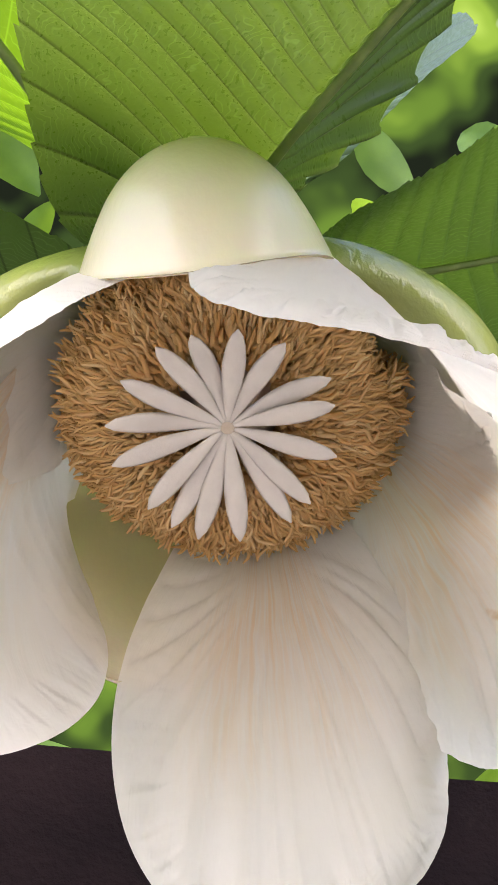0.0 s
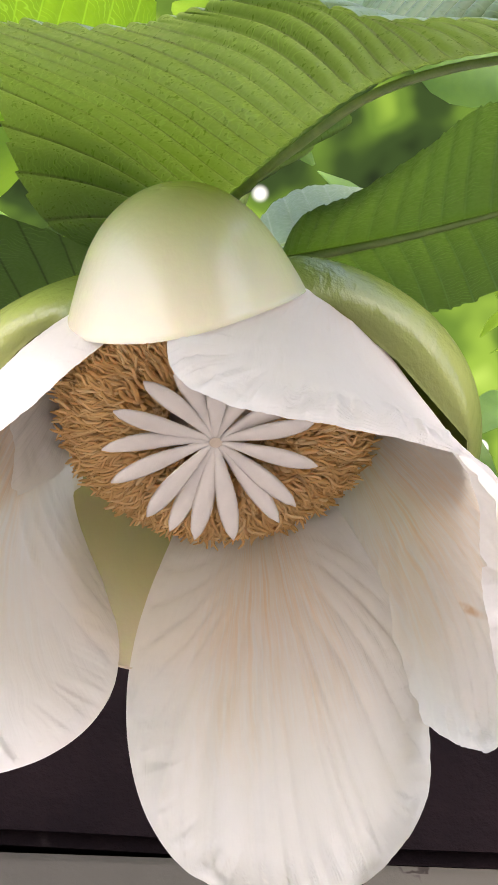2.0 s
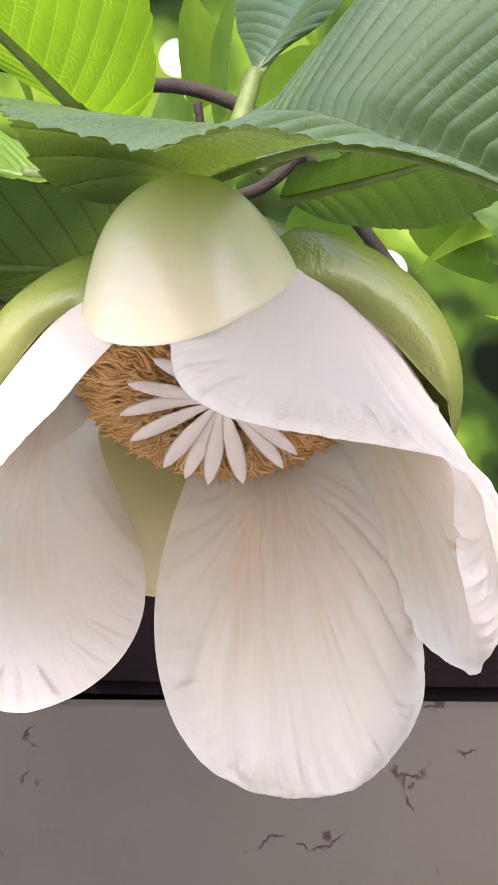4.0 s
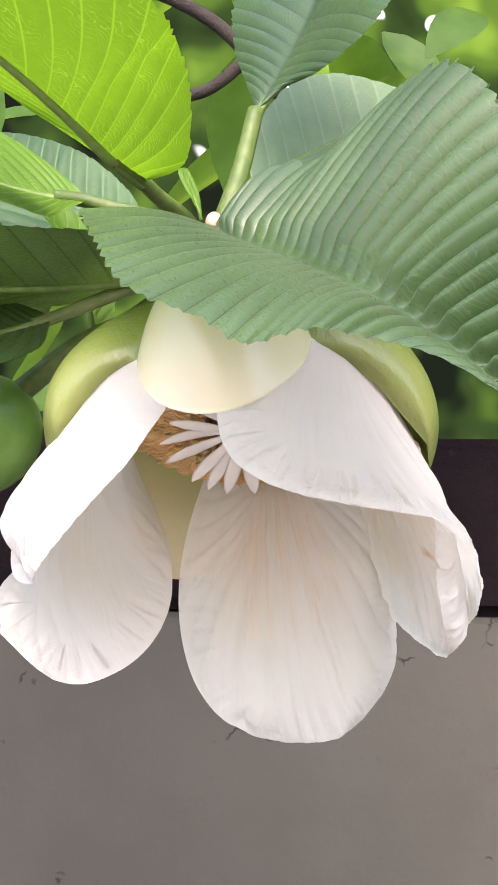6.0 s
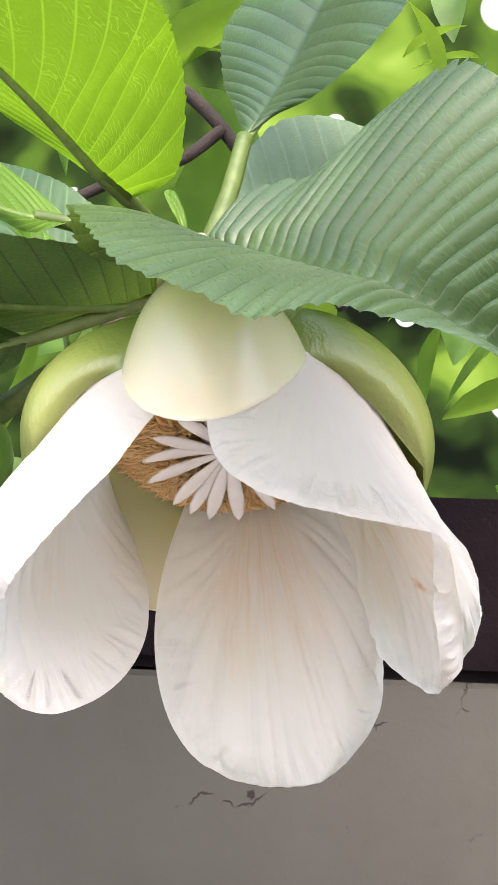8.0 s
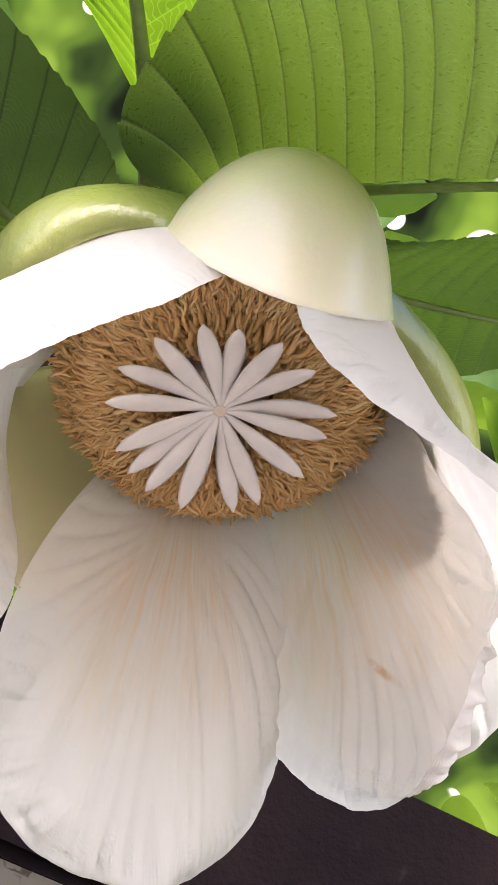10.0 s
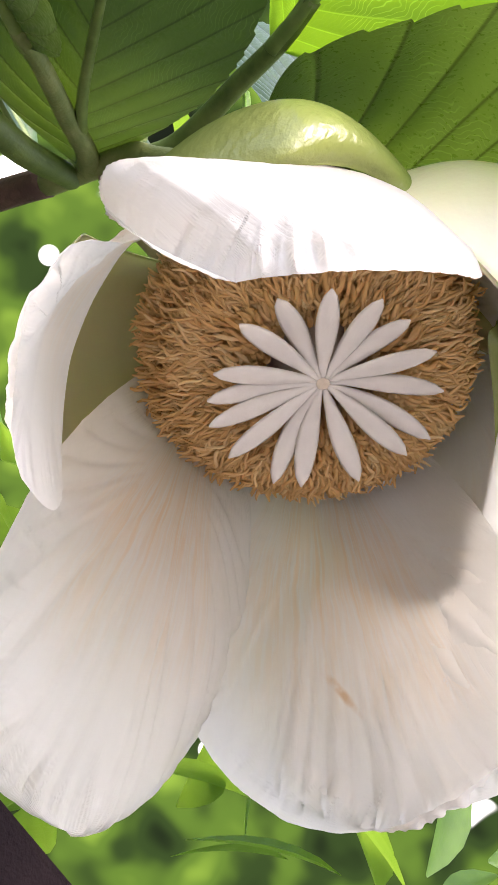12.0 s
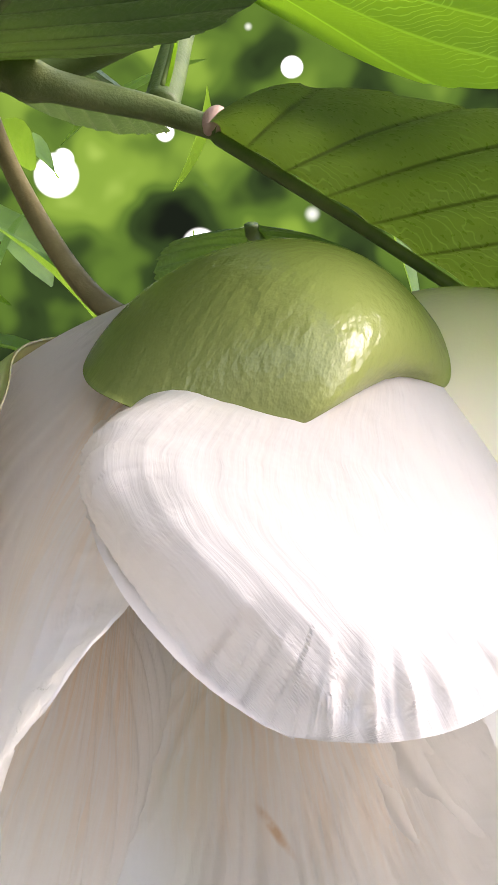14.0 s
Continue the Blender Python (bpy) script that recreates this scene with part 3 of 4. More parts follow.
make_dome_sepal(flower, SEPAL_PALE, "cream-green sepal puffed into a dome")
make_sepal(flower, SEPAL_GREEN, "glossy green convex sepal", thick=0.012, r1=0.345, h1=-0.515, r2=0.800, h2=-0.090, r3=0.595, h3=0.135, th=166.9, d1=-2.8, d2=1.8, wl=0.364, wr=0.325, sm=0.505, k=0.600, cl=-0.046, cr=0.15, sk=-0.098, tw=-0.046)
make_sepal(flower, SEPAL_GREEN, "glossy green convex sepal", r1=0.406, h1=-0.519, r2=0.750, h2=-0.097, r3=0.590, h3=0.140, th=17.0, d1=-6.36, d2=-0.5, wl=0.500, wr=0.365, sm=0.466, k=0.60, cl=0.22, cr=-0.009, sk=0.19, tw=-0.057)
make_sepal(flower, SEPAL_PALE, "pale green convex sepal", r1=0.669, h1=-0.474, r2=0.758, h2=0.03, r3=0.602, h3=0.196, th=245.8, d1=0, d2=0, wl=0.44, wr=0.37, sm=0.5, k=0.735, cl=0.0, cr=0.0, sk=0.029, tw=0)
make_sepal(flower, SEPAL_GREEN, "glossy green convex sepal", r1=0.48, h1=-0.50, r2=0.80, h2=-0.10, r3=0.66, h3=0.10, th=309, d1=0, d2=0, wl=0.27, wr=0.42, sm=0.5, k=1.0, cl=0.0, cr=0.0, sk=0, tw=0)


def make_style(angle, length, curl, seed):
    """One white ray of the pistil: flat, widest past the middle, with a pointed tip."""
    rng = np.random.RandomState(seed)
    n, m = 14, 8
    u = np.linspace(0, 1, n)
    a = np.radians(angle)
    bend = np.radians(rng.uniform(-6, 6)) * (u - 0.3)
    r = 0.015 + (length - 0.015) * u
    h = -0.005 + 0.055 * u**1.4 + curl * np.sin(np.pi * u) * 0.03
    half = 0.006 + 0.0195 * np.sin(np.pi * np.clip(u, 0, 1) ** 1.45) ** 0.75
    half[-1] = 0.002
    thick = 0.0065 - 0.003 * u
    verts, faces = [], []
    for i in range(n):
        c, s_ = np.cos(a + bend[i]), np.sin(a + bend[i])
        for t in np.linspace(0, 2 * np.pi, m, endpoint=False):
            w, z = half[i] * np.cos(t), thick[i] * np.sin(t) - 0.10 * half[i] * np.cos(t) ** 2
            verts.append((r[i] * c - w * s_, r[i] * s_ + w * c, h[i] + z))
    for i in range(n - 1):
        for j in range(m):
            faces.append((i * m + j, i * m + (j + 1) % m, (i + 1) * m + (j + 1) % m, (i + 1) * m + j))
    faces.append(tuple(range(m))[::-1])
    faces.append(tuple((n - 1) * m + j for j in range(m)))
    vv = np.array(verts)
    return mesh_object("style", from_flower(vv[:, 0], vv[:, 1], vv[:, 2]), faces, STYLE, flower)


for i, (ang, ln) in enumerate([(177, 0.267), (153, 0.264), (126, 0.261), (107, 0.253), (87, 0.258), (66, 0.259), (37, 0.268), (23, 0.249), (-10, 0.245), (-41, 0.245), (-56, 0.253), (-81, 0.261), (-100, 0.263), (-114, 0.258), (-136, 0.252), (-163, 0.264)]):
    make_style(ang, ln, (i * 37 % 10) / 10 - 0.4, 300 + i)


def lathe(name, profile, material, parent, sides=40, label=""):
    """A round body about the flower's axis, from pairs of radius and height."""
    ang = np.linspace(0, 2 * np.pi, sides, endpoint=False)
    v = np.array([(r * np.cos(t), r * np.sin(t), h) for r, h in profile for t in ang])
    n = len(profile)
    faces = [(i * sides + j, i * sides + (j + 1) % sides, (i + 1) * sides + (j + 1) % sides, (i + 1) * sides + j) for i in range(n - 1) for j in range(sides)]
    faces += [tuple(range(sides))[::-1], tuple((n - 1) * sides + j for j in range(sides))]
    return mesh_object(name, from_flower(v[:, 0], v[:, 1], v[:, 2]), faces, material, parent, label=label)


lathe("ovary", [(0.02, -0.46), (0.13, -0.45), (0.17, -0.36), (0.16, -0.24), (0.12, -0.14), (0.07, -0.06), (0.034, -0.02), (0.020, -0.001), (0.004, 0.003)], HUB, flower, label="cream ovary under the styles")
lathe("receptacle", [(0.05, -0.60), (0.10, -0.58), (0.24, -0.50), (0.30, -0.44), (0.26, -0.40), (0.10, -0.38)], SEPAL_GREEN, flower, label="green flower base")


def stamen_line(rng, n=11):
    """The line of one filament and anther, and its thickness. They stand up beside the pistil, lie in curls on the shoulder and hang as a fringe at the back."""
    q = rng.uniform(0, 0.16) if rng.rand() < 0.14 else rng.rand() ** 0.8
    a = rng.uniform(0, 2 * np.pi)
    r_s = np.interp(q, [0, 0.15, 0.45, 0.75, 1], [0.125, 0.195, 0.290, 0.345, 0.338])
    h_s = np.interp(q, [0, 0.15, 0.45, 0.75, 1], [-0.085, -0.065, -0.050, -0.13, -0.25])
    nr, nh = np.interp(q, [0, 0.3, 0.7, 1], [-0.3, 0.1, 0.75, 1.0]), np.interp(q, [0, 0.3, 0.7, 1], [0.95, 1.0, 0.65, 0.05])
    tr, th = nh, -nr
    u = np.linspace(0, 1, n)
    free = np.clip((u - 0.3) / 0.7, 0, 1)
    rad = np.interp(u, [0, 0.4, 0.75, 0.95, 1], [0.0030, 0.0034, 0.0043, 0.0041, 0.0018]) * rng.uniform(0.85, 1.15)
    if q < 0.15:
        lift, run, way = rng.uniform(0.005, 0.05), rng.uniform(0.0, 0.08), rng.normal(0, 0.15)
        rad = rad * 1.4
    else:
        lift, run, way = rng.uniform(-0.004, 0.020), rng.uniform(0.05, 0.085), rng.normal(0, 0.11)
    tip = rng.uniform(-0.010, 0.022) + (0.045 * rng.rand() ** 1.5 if q > 0.55 else 0.0)
    wave, hook = rng.normal(0, 0.007), rng.normal(0, 0.012)
    deep = np.interp(u, [0, 0.4, 1], [-0.15, 0.0, 0.0]) + lift * np.sin(free * np.pi) + tip * free**2
    along = run * free**1.1
    r = r_s + nr * deep + tr * along * math.cos(way)
    h = h_s + nh * deep + th * along * math.cos(way)
    side = along * math.sin(way) + hook * free**2.5 + wave * np.sin(free * 6.0)
    r, h = np.where(u == 0, 0.15 + 0.05 * q, r), np.where(u == 0, -0.38, h)
    ang = a + side / 0.3
    hidden = (q > 0.55 and 14 < np.degrees(a) < 82) or (q > 0.74 and 80 < np.degrees(a) < 190)
    return np.stack([r * np.cos(ang), r * np.sin(ang), h], -1), rad, hidden


lathe("filament_ring", [(0.10, -0.40), (0.27, -0.36), (0.335, -0.27), (0.345, -0.17), (0.325, -0.105), (0.28, -0.08), (0.21, -0.095), (0.14, -0.13), (0.09, -0.24)], FILAMENTS, flower, label="ochre ring that the stamens grow from")
rng = np.random.RandomState(5)
mass_v, mass_f, grown = [], [], 0
while grown < 7000:
    line, rad, hidden = stamen_line(rng)
    if hidden:
        continue
    pts = from_flower(line[:, 0], line[:, 1], line[:, 2])
    v, f = tube_data(pts, rad * UNIT, 5, len(mass_v) if grown >= 300 else 0)
    if grown < 300:
        mesh_object("stamen", v, f, STAMEN, flower)
    else:
        mass_v += v
        mass_f += f
    grown += 1
tagged(mesh_object("stamen_mass", mass_v, mass_f, STAMEN, flower, label="dense ochre mass of curled stamens"), kind="stuff")

# ---- twig with its leaves ----
twig = empty("tree_branch", "green leafy twig that carries the white flower", "branch")


def make_leaf(parent, mid, width, facing, fold_left, fold_right, material, veins=22, seed=0, pleat=0.0016, teeth=True, rows=150, cols=48, name="leaf", label="", rib=0.0022, right=1.0, blunt=0.72):
    """A ribbed leaf along a midrib line. facing: the way its upper face looks. fold: degrees by which each half lifts."""
    m = curve_points(mid, rows)
    tan = np.gradient(m, axis=0)
    tan /= np.linalg.norm(tan, axis=1)[:, None]
    f0 = np.array(facing, float)
    up = f0 - tan * (tan @ f0)[:, None]
    up /= np.linalg.norm(up, axis=1)[:, None]
    side = np.cross(up, tan)
    s = np.linspace(0, 1, rows)
    shape = np.sin(np.pi * s) ** blunt
    shape = np.clip(shape, 0.012, 1)
    v = np.linspace(-1, 1, cols)
    S, V = np.meshgrid(s, v, indexing="ij")
    half = width * shape[:, None] * np.where(V < 0, 1.0, right)
    if teeth:
        saw = (S * veins * 1.7 + 0.4 * np.sin(S * 37 + seed)) % 1.0
        half = half * (1 + 0.012 * np.abs(V) ** 6 * (saw - 0.5) * 2)
    fold = np.radians(np.where(V < 0, fold_left, fold_right))
    run = half * np.abs(V)
    bend = fold * (1 - 0.25 * np.abs(V))
    lean = 0.35 * run
    phase = (S - 0.17 * np.abs(V) * shape[:, None]) * veins * 2 * np.pi
    ridge = pleat * (np.abs(np.sin(phase / 2)) ** 0.6 * 2 - 1) * np.clip(np.abs(V) * 6, 0, 1) * (1 - 0.75 * np.abs(V) ** 5) * np.clip(shape[:, None] * 1.4, 0, 1)
    wav = smooth_noise(seed, S * 9, V * 3) * 0.0025 * np.abs(V)
    P = m[:, None, :] + side[:, None, :] * (np.sign(V) * run * np.cos(bend))[..., None] + up[:, None, :] * (run * np.sin(bend) + ridge + wav)[..., None] + tan[:, None, :] * lean[..., None]
    uv = np.stack([(V.ravel() + 1) / 2, phase.ravel() / (2 * np.pi)], -1)
    blade = mesh_object(name, P.reshape(-1, 3), grid_faces(rows, cols), material, parent, uv, label=label)
    vv, ff = tube_data(m[:: max(1, rows // 50)] - up[:: max(1, rows // 50)] * rib * 0.25, np.linspace(rib, rib * 0.25, len(m[:: max(1, rows // 50)])), 8)
    mesh_object("midrib", vv, ff, RIB, blade)
    return blade


def make_blade(parent, mid, left, right, facing, material, veins=22, pleats=(0.001, 0.001), camber=(0.0, 0.0), seed=0, rib=0.0016, label="", rows=420, cols=72):
    """A ribbed leaf between its midrib and its two margins; the margins are pairs of the share of the length and a point."""
    s = np.linspace(0, 1, rows)
    m = curve_points(mid, rows)
    rims = []
    for rim in (left, right):
        at, pts = [a for a, _ in rim], curve_points([p for _, p in rim], 40 * (len(rim) - 1) + 1)
        share = np.interp(np.linspace(0, len(rim) - 1, len(pts)), range(len(rim)), at)
        rims.append(np.stack([np.interp(s, share, pts[:, k]) for k in range(3)], -1))
    v = np.linspace(-1, 1, cols)
    S, V = np.meshgrid(s, v, indexing="ij")
    A = np.abs(V)
    P = m[:, None] + A[..., None] * (np.where(V[..., None] < 0, rims[0][:, None], rims[1][:, None]) - m[:, None])
    f0 = np.array(facing, float) / np.linalg.norm(facing)
    reach = np.where(V < 0, np.linalg.norm(rims[0] - m, axis=1)[:, None], np.linalg.norm(rims[1] - m, axis=1)[:, None])
    P = P + f0 * (np.where(V < 0, *camber) * np.sin(np.pi * A) * np.clip(reach / 0.04, 0, 1.2))[..., None]
    saw = (S * veins * 1.5 + 0.35 * np.sin(S * 41 + seed)) % 1.0
    P = P + (P - m[:, None]) * (0.016 * A**8 * (saw - 0.5) * 2)[..., None]
    nrm = np.cross(np.gradient(P, axis=1), np.gradient(P, axis=0))
    nrm /= np.linalg.norm(nrm, axis=-1)[..., None] + 1e-12
    nrm *= np.sign((nrm * f0).sum(-1).mean())
    phase = S * veins + 0.02 * np.sin(A * 5) + 0.05 * smooth_noise(seed + 1, S * 30, A * 3)
    ridge = np.where(V < 0, *pleats) * (np.abs(np.sin(phase * np.pi)) ** 0.7 * 2 - 1) * np.clip(A * 7, 0, 1) * (1 - 0.5 * A**6) * np.clip(reach / 0.03, 0, 1)
    wave = smooth_noise(seed, S * 12, V * 4) * 0.0012 * A
    P = P + nrm * (ridge + wave)[..., None]
    uv = np.stack([(V.ravel() + 1) / 2, phase.ravel()], -1)
    blade = mesh_object("leaf", P.reshape(-1, 3), grid_faces(rows, cols), material, parent, uv, label=label)
    vv, ff = tube_data(m[::6] - nrm[::6, cols // 2] * rib * 0.85, np.linspace(rib, rib * 0.35, len(m[::6])), 8)
    mesh_object("midrib", vv, ff, RIB, blade)
    return blade


def W(x, y, z):
    return (x, y, z + 2.0)


# the main twig, the flower stalk and the leaf stalks
stem("twig", [W(-0.46, 0.955, 0.528), W(-0.28, 0.80, 0.32), W(-0.13, 0.62, 0.19), W(-0.04, 0.33, 0.095), W(-0.022, 0.20, 0.076), W(-0.0232, 0.13, 0.074)], 0.0075, 0.0046, BROWN_TWIG, twig, "brown older wood of the twig", n=60)
stem("twig", [W(-0.0232, 0.131, 0.074), W(-0.0256, 0.106, 0.074), W(-0.0252, 0.090, 0.0732), W(-0.0203, 0.078, 0.0758), W(-0.0155, 0.067, 0.0785), W(-0.0120, 0.052, 0.0785)], 0.0044, 0.0024, TWIG, twig, n=40, knobs=((0.38, 0.0012),))
stem("flower_stalk", [W(-0.0225, 0.106, 0.072), W(-0.0208, 0.085, 0.052), W(-0.0174, 0.0606, 0.034), W(-0.012, 0.047, 0.030), from_flower(-0.02, -0.06, -0.50)], 0.0017, 0.0028, FLOWER_STALK, twig)
broad_mid = [W(-0.0125, 0.055, 0.079), W(-0.006, 0.0133, 0.0665), W(0.0072, -0.0306, 0.0545), W(0.0189, -0.0659, 0.0442), W(0.0313, -0.1035, 0.032), W(0.0427, -0.1321, 0.0198), W(0.055, -0.158, 0.006), W(0.068, -0.182, -0.010)]
broad_left = [(0.0, W(-0.0125, 0.055, 0.079)), (0.015, W(-0.034, 0.036, 0.067)), (0.03, W(-0.047, 0.016, 0.0644)), (0.06, W(-0.050, -0.010, 0.0626)), (0.10, W(-0.0495, -0.035, 0.063)), (0.15, W(-0.0467, -0.0668, 0.0585)), (0.24, W(-0.0375, -0.10, 0.043)), (0.36, W(-0.0272, -0.132, 0.0268)), (0.45, W(-0.0082, -0.1444, 0.0172)), (0.53, W(0.0031, -0.1586, 0.0096)), (0.65, W(0.0173, -0.160, 0.0135)), (0.77, W(0.033, -0.157, 0.012)), (0.89, W(0.048, -0.165, 0.006)), (1.0, W(0.068, -0.182, -0.010))]
broad_right = [(0.0, W(-0.0125, 0.055, 0.079)), (0.07, W(0.0015, 0.040, 0.0915)), (0.14, W(0.011, 0.034, 0.096)), (0.22, W(0.031, 0.006, 0.094)), (0.30, W(0.0474, -0.0274, 0.1056)), (0.45, W(0.0603, -0.0821, 0.0976)), (0.58, W(0.070, -0.12, 0.069)), (0.72, W(0.080, -0.155, 0.042)), (0.87, W(0.080, -0.178, 0.012)), (1.0, W(0.068, -0.182, -0.010))]
make_blade(twig, broad_mid, broad_left, broad_right, (0.1, -0.3, 1.0), LEAF_BROAD, veins=28, pleats=(0.0010, 0.0036), camber=(0.003, 0.002), seed=3, rib=0.0015, label="broad ribbed green leaf arching over the flower")
stem("leaf_stalk", [W(-0.0235, 0.100, 0.076), W(-0.0216, 0.0886, 0.0815), W(-0.0245, 0.0781, 0.0855), W(-0.0325, 0.0607, 0.0892), W(-0.0399, 0.0434, 0.0933), W(-0.0475, 0.0304, 0.0962)], 0.0036, 0.0026, STALK, twig, n=30)
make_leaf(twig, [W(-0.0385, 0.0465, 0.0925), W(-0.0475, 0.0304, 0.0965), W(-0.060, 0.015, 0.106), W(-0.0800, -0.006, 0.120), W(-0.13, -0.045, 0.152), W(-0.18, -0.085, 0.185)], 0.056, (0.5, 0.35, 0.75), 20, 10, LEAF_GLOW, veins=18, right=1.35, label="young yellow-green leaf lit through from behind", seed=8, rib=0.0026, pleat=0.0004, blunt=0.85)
stem("leaf_stalk", [W(-0.010, 0.070, 0.083), W(-0.004, 0.08, 0.105), W(0.001, 0.091, 0.131)], 0.004, 0.0032, STALK, twig)
up_mid = [W(0.001, 0.091, 0.131), W(0.011, 0.100, 0.150), W(0.0246, 0.12, 0.184), W(0.05, 0.14, 0.25)]
up_left = [(0.0, W(0.001, 0.091, 0.131)), (0.15, W(-0.0045, 0.110, 0.150)), (0.35, W(-0.0085, 0.130, 0.168)), (0.6, W(-0.008, 0.152, 0.200)), (0.85, W(0.018, 0.155, 0.236)), (1.0, W(0.05, 0.14, 0.25))]
up_right = [(0.0, W(0.001, 0.091, 0.131)), (0.12, W(0.0125, 0.0915, 0.140)), (0.25, W(0.0235, 0.0813, 0.1429)), (0.4, W(0.0334, 0.0683, 0.147)), (0.6, W(0.0452, 0.060, 0.157)), (0.8, W(0.062, 0.070, 0.186)), (0.93, W(0.060, 0.105, 0.228)), (1.0, W(0.05, 0.14, 0.25))]
make_blade(twig, up_mid, up_left, up_right, (0.1, -0.8, 0.5), LEAF_TOP, veins=15, pleats=(0.0005, 0.0003), camber=(0.002, 0.003), seed=12, rib=0.0018, rows=200, cols=60, label="green leaf with a pale stalk standing up behind the flower")
make_leaf(twig, [W(0.0, 0.125, 0.110), W(0.03, 0.15, 0.132), W(0.065, 0.185, 0.156), W(0.105, 0.23, 0.168)], 0.045, (-0.2, -0.5, 0.9), 10, 30, LEAF_SHEEN, veins=12, label="ribbed leaf behind the broad leaf, sheen put into its pale colour", seed=14, pleat=0.0011)
make_blade(twig, [W(0.012, 0.050, 0.073), W(0.0222, 0.050, 0.0754), W(0.0477, 0.050, 0.0816), W(0.0733, 0.050, 0.0892), W(0.110, 0.048, 0.100)], [(0.0, W(0.012, 0.050, 0.073)), (0.08, W(0.0184, 0.030, 0.0757)), (0.28, W(0.031, 0.005, 0.0694)), (0.5, W(0.0494, 0.0, 0.0803)), (0.72, W(0.0677, -0.003, 0.0921)), (0.9, W(0.095, 0.015, 0.100)), (1.0, W(0.110, 0.048, 0.100))], [(0.0, W(0.012, 0.050, 0.073)), (0.2, W(0.030, 0.080, 0.074)), (0.5, W(0.060, 0.095, 0.078)), (0.8, W(0.09, 0.080, 0.088)), (1.0, W(0.110, 0.048, 0.100))], (0.0, 0.2, 1.0), LEAF_DARK, veins=15, pleats=(0.0004, 0.0004), camber=(0.002, 0.002), seed=15, rib=0.0017, rows=150, cols=40, label="dark green leaf beside the cream sepal")
stem("leaf_stalk", [W(-0.0250, 0.104, 0.074), W(-0.0265, 0.0985, 0.083), W(-0.0342, 0.0973, 0.0885), W(-0.0536, 0.0932, 0.0923), W(-0.0644, 0.0916, 0.095), W(-0.076, 0.087, 0.0955)], 0.0036, 0.0026, STALK, twig, n=30)
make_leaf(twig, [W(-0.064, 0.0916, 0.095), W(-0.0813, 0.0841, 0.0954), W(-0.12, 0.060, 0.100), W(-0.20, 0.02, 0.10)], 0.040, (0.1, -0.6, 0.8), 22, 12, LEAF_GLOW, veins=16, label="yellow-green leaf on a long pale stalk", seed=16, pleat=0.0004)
stem("leaf_stalk", [W(-0.0250, 0.110, 0.073), W(-0.034, 0.102, 0.068), W(-0.0466, 0.0948, 0.0618), W(-0.0663, 0.0807, 0.0507), W(-0.0802, 0.0739, 0.0442)], 0.0034, 0.0024, TWIG, twig, n=30)
make_leaf(twig, [W(-0.074, 0.077, 0.047), W(-0.0919, 0.0692, 0.0402), W(-0.14, 0.060, 0.028), W(-0.21, 0.04, 0.01)], 0.036, (0.1, -0.5, 0.85), 25, 10, LEAF_TOP, veins=15, label="dark green leaf beside the bud stalk", seed=17, pleat=0.0005)
make_leaf(twig, [W(-0.0896, 0.15, 0.071), W(-0.11, 0.145, 0.083), W(-0.1383, 0.13, 0.0938), W(-0.2, 0.11, 0.10)], 0.034, (0.4, -0.75, 0.5), 10, 10, LEAF_TOP, veins=15, label="pale ribbed leaf further back", seed=18, pleat=0.0009)
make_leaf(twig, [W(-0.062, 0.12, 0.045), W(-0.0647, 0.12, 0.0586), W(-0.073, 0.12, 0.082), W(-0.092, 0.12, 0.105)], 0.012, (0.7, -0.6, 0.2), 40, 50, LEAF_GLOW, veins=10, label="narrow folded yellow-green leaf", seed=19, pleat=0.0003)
make_leaf(twig, [W(-0.030, 0.13, 0.075), W(-0.0562, 0.135, 0.0825), W(-0.09, 0.15, 0.11), W(-0.12, 0.17, 0.14)], 0.030, (0.3, -0.8, 0.4), 15, 15, LEAF_DARK, veins=13, label="dark green leaf in the shade behind", seed=20, pleat=0.0006)
make_leaf(twig, [W(-0.026, 0.112, 0.073), W(-0.052, 0.085, 0.062), W(-0.10, 0.03, 0.052), W(-0.16, -0.02, 0.06)], 0.038, (-0.3, 0.2, 1.0), 10, 10, LEAF_TOP, veins=15, label="green leaf reaching out from the twig joint", seed=23, pleat=0.0006)
bm = bmesh.new()
bmesh.ops.create_icosphere(bm, subdivisions=3, radius=0.0031, matrix=Matrix.Translation(W(-0.0128, 0.0535, 0.0798)) @ Matrix.Diagonal((1, 0.9, 1.2, 1)))
part("node_scar", bm, NODE_SKIN, twig, "pinkish round node where the leaves meet")

make_leaf(twig, [W(-0.018, 0.066, 0.083), W(-0.021, 0.067, 0.092), W(-0.025, 0.070, 0.101), W(-0.024, 0.074, 0.104)], 0.0026, (0.3, -0.8, 0.5), 25, 25, LEAF_GLOW, veins=4, rows=30, cols=12, teeth=False, label="tiny pale sprout leaf at the joint", seed=31, pleat=0.0001, rib=0.0006)

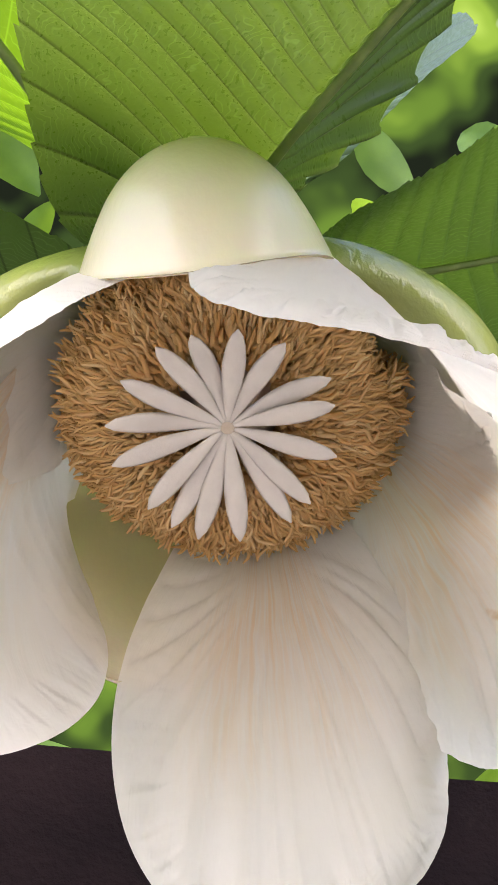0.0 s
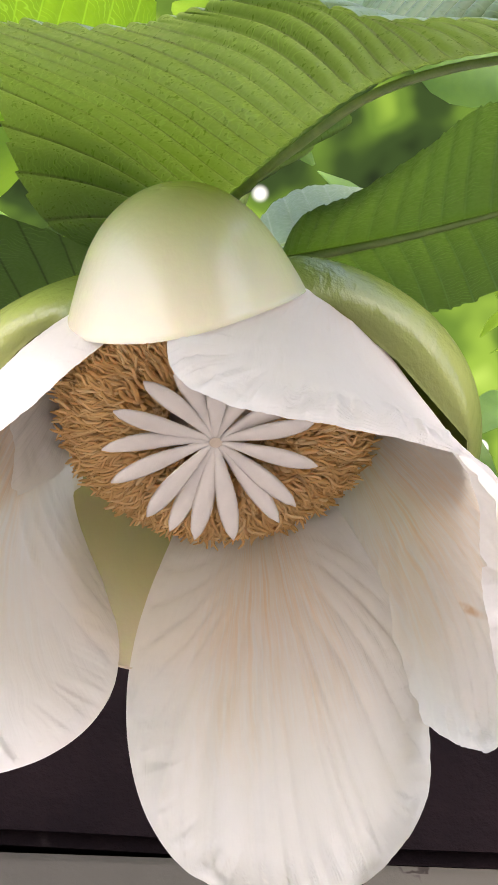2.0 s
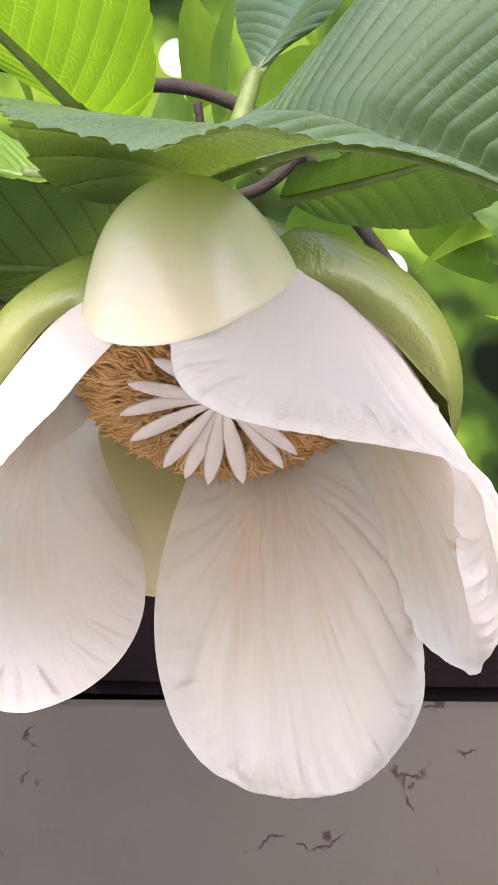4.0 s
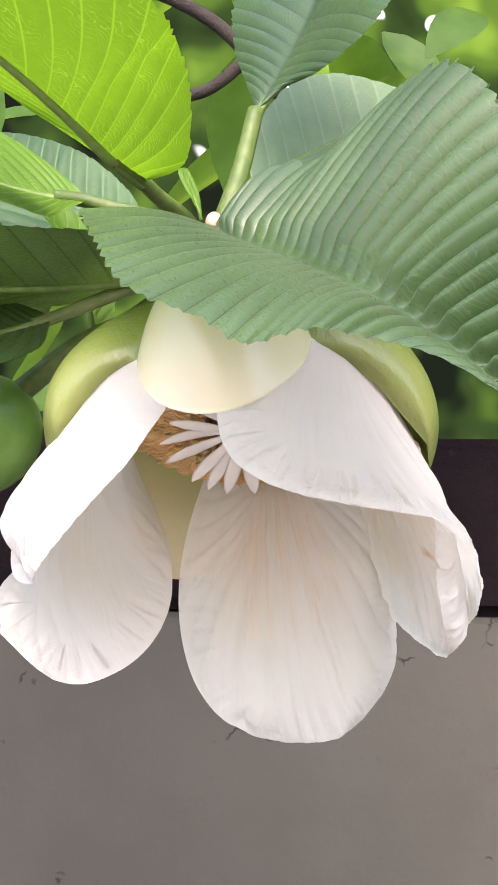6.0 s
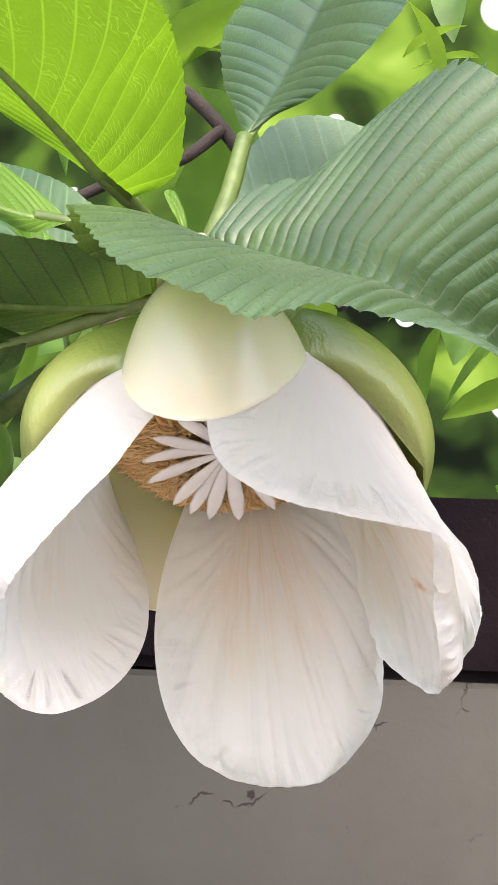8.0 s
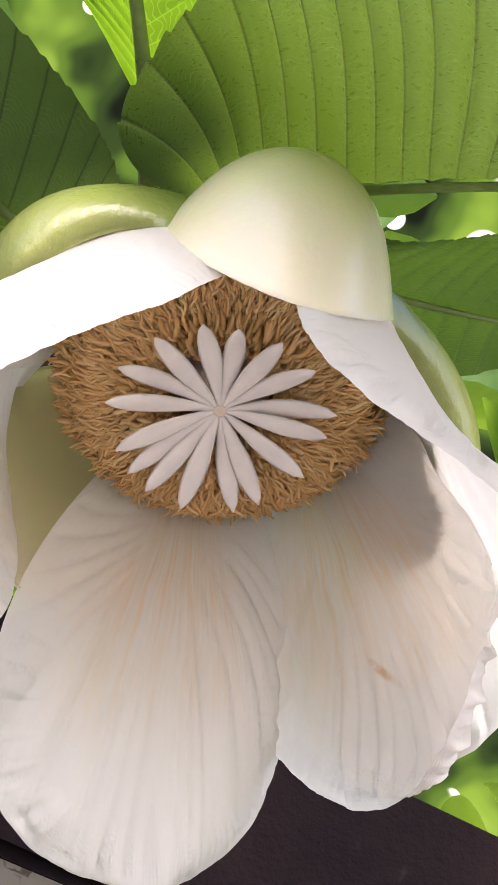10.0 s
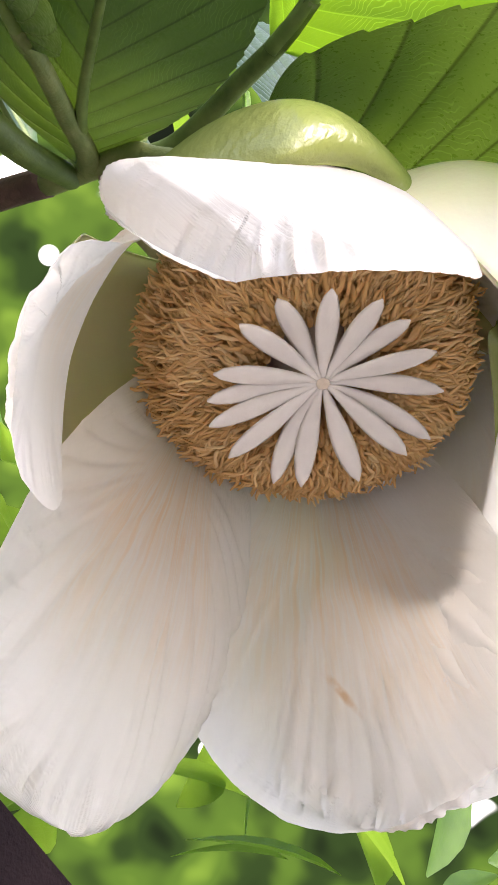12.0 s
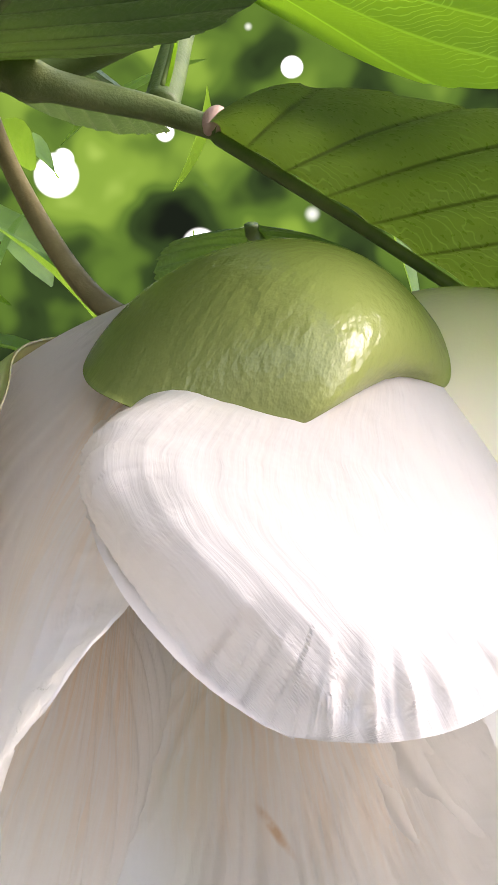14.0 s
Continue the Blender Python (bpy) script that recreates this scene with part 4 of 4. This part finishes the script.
# ---- flower bud ----
bud = empty("flower_bud", "round glossy green flower bud on a pale stalk", "bud")
stem("stalk", [W(-0.0240, 0.118, 0.072), W(-0.045, 0.106, 0.052), W(-0.0675, 0.10, 0.0385), W(-0.090, 0.10, 0.020), W(-0.095, 0.10, 0.014)], 0.0036, 0.0052, STALK, bud, n=24)
for turn in range(4):
    bm = bmesh.new()
    bmesh.ops.create_uvsphere(bm, u_segments=28, v_segments=18, radius=0.0215)
    cut_away = [v for v in bm.verts if v.co.x < -0.006]
    bmesh.ops.delete(bm, geom=cut_away, context="VERTS")
    for v in bm.verts:
        v.co.z *= 1.08
        v.co *= 1 + 0.018 * turn + 0.02 * noise.noise(v.co * 60 + Vector((turn * 3, 0, 0)))
    bmesh.ops.transform(bm, matrix=Matrix.Translation(W(-0.103, 0.10, 0.004)) @ Matrix.Rotation(radians(35), 4, "Y") @ Matrix.Rotation(radians(90 * turn + 20), 4, "Z"), verts=bm.verts)
    part("bud_scale", bm, BUD, bud)

# ---- wall ----


def block(name, x0, x1, y0, y1, z0, z1, material, label, category, bevel=0.004, cuts=1, wobble=0.0, seed=0):
    bm = bmesh.new()
    bmesh.ops.create_cube(bm, size=1.0, matrix=Matrix.Translation(((x0 + x1) / 2, (y0 + y1) / 2, (z0 + z1) / 2)) @ Matrix.Diagonal((x1 - x0, y1 - y0, z1 - z0, 1)))
    if cuts > 1:
        bmesh.ops.subdivide_edges(bm, edges=[e for e in bm.edges if abs(e.verts[0].co.x - e.verts[1].co.x) > 0.5], cuts=cuts)
    bmesh.ops.bevel(bm, geom=[e for e in bm.edges if e.calc_face_angle(0) > 1], offset=bevel, segments=2, affect="EDGES")
    for v in bm.verts:
        v.co += wobble * noise.noise_vector(v.co * 6 + Vector((seed, 0, 0)))
    me = bpy.data.meshes.new(name)
    bm.to_mesh(me)
    bm.free()
    me.materials.append(material)
    return tagged(new(name, me), label, category, kind="structure")


block("wall_garden", -2.5, 2.5, 0.307, 0.43, 0.0, 1.9262, WALL, "weathered grey plastered garden wall with dark specks", "wall", 0.003)
block("wall_coping", -2.5, 2.5, 0.304, 0.445, 1.9265, 2.0185, COPING, "dark mould-stained coping along the wall top", "coping", 0.006, 120, 0.004, 2)

# ---- ground and distance ----
bm = bmesh.new()
bmesh.ops.create_grid(bm, x_segments=60, y_segments=60, size=60)
for v in bm.verts:
    v.co.z = 0.12 * noise.noise(v.co * 0.2) - 0.05 if v.co.length > 3 else -0.05
me = bpy.data.meshes.new("ground")
bm.to_mesh(me)
bm.free()
me.materials.append(EARTH)
tagged(new("ground", me), "unseen garden ground, grey set for the light it bounces up", "ground", kind="structure")


def leaf_cloud(name, label, boxes, count, size, material, seed):
    """Many loose leaves hanging within boxes, as one mass."""
    r = np.random.RandomState(seed)
    verts, faces, uvs = [], [], []
    weights = np.array([b[6] for b in boxes], float)
    weights /= weights.sum()
    n, m = 7, 5
    for _ in range(count):
        b = boxes[r.choice(len(boxes), p=weights)]
        c = np.array([r.uniform(b[0], b[1]), r.uniform(b[2], b[3]), r.uniform(b[4], b[5])])
        d = np.array([r.normal(0, 1), r.normal(0, 1), r.normal(-0.4, 0.6)])
        d /= np.linalg.norm(d)
        up = np.array([r.normal(0, 0.7), r.normal(-0.2, 0.7), 1.0])
        sd = np.cross(d, up)
        sd /= np.linalg.norm(sd)
        up = np.cross(sd, d)
        ln = size * r.uniform(0.6, 1.3)
        wd = ln * r.uniform(0.17, 0.24)
        start = len(verts)
        for i in range(n):
            s_ = i / (n - 1)
            hw = wd * max(0.03, math.sin(math.pi * s_ ** 0.9)) ** 0.8
            for j in range(m):
                t = j / (m - 1) * 2 - 1
                verts.append(c + d * ln * (s_ - 0.5) + sd * hw * t + up * (0.25 * hw * abs(t) - 0.25 * ln * s_ * s_))
                uvs.append((t * 0.5 + 0.5, s_))
        faces += grid_faces(n, m, start)
    return tagged(mesh_object(name, verts, faces, material, None, uvs), label, "foliage", kind="stuff")


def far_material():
    """Soft distant foliage: dark and bright greens that run into each other, with small gaps of sky. Its brightness is
    emission, not light that falls on it.
    """
    n = Nodes("glowing far foliage")
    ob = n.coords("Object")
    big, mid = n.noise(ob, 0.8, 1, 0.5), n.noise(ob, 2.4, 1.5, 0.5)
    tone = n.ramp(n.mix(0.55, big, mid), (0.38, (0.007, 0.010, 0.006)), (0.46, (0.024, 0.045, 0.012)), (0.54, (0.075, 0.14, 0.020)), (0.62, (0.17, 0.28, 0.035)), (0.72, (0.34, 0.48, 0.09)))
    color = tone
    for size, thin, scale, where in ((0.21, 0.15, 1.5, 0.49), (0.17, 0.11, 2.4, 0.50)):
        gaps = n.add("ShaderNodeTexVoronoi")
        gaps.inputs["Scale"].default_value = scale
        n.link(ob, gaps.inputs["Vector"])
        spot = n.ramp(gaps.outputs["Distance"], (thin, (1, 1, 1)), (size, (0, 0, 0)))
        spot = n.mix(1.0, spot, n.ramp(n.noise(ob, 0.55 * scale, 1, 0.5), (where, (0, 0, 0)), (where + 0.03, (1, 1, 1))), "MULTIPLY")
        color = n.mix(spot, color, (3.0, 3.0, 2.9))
    # the whole foliage shell glows and so backlights the petals
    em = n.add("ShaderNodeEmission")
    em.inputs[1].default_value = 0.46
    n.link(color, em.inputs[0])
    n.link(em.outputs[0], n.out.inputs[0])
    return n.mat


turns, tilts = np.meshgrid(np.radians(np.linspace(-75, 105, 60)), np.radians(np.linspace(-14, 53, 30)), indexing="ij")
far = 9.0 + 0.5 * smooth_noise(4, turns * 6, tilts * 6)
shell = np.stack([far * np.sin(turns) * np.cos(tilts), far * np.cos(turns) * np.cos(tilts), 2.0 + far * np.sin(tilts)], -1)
tagged(mesh_object("backdrop", shell.reshape(-1, 3), grid_faces(60, 30), far_material()), "glowing backdrop of distant green foliage with gaps of sky", "backdrop", kind="structure")

leaf_cloud("foliage", "mass of green leaves behind the wall", [(-1.8, 1.8, 1.5, 3.2, 2.2, 3.8, 3), (1.2, 2.6, 0.6, 2.0, 1.7, 3.2, 1.2), (-2.2, -1.2, 0.8, 1.8, 2.2, 3.2, 0.6)], 380, 0.26, FOLIAGE, 21)


def limb(ctrl, r0, r1, label):
    ob = stem("branch", ctrl, r0, r1, BARK, None, n=30)
    return tagged(ob, label, "branch", "branches behind")


limb([(-0.80, 1.15, 2.50), (-0.45, 0.95, 2.53), (-0.20, 0.88, 2.465), (-0.12, 0.85, 2.447), (-0.067, 0.85, 2.427), (-0.023, 0.85, 2.393), (0.03, 0.87, 2.33), (0.10, 0.9, 2.24)], 0.007, 0.006, "brown tree branch behind the leaves")
limb([(-0.16, 0.86, 2.31), (-0.09, 0.85, 2.342), (-0.05, 0.85, 2.356), (-0.015, 0.85, 2.385)], 0.005, 0.006, "thin brown branch behind the leaves")
limb([(-0.105, 0.85, 2.432), (-0.10, 0.855, 2.39), (-0.103, 0.85, 2.352)], 0.004, 0.003, "thin upright brown shoot behind the leaves")

# the tree that the branches belong to stands behind the wall
tree = empty("tree", "brown tree trunk standing behind the garden wall", "tree")
stem("trunk", [(-0.98, 1.45, -0.1), (-0.95, 1.38, 0.8), (-0.90, 1.30, 1.6), (-0.82, 1.18, 2.45), (-0.78, 1.10, 3.2)], 0.085, 0.03, BARK, tree, n=30, sides=16)
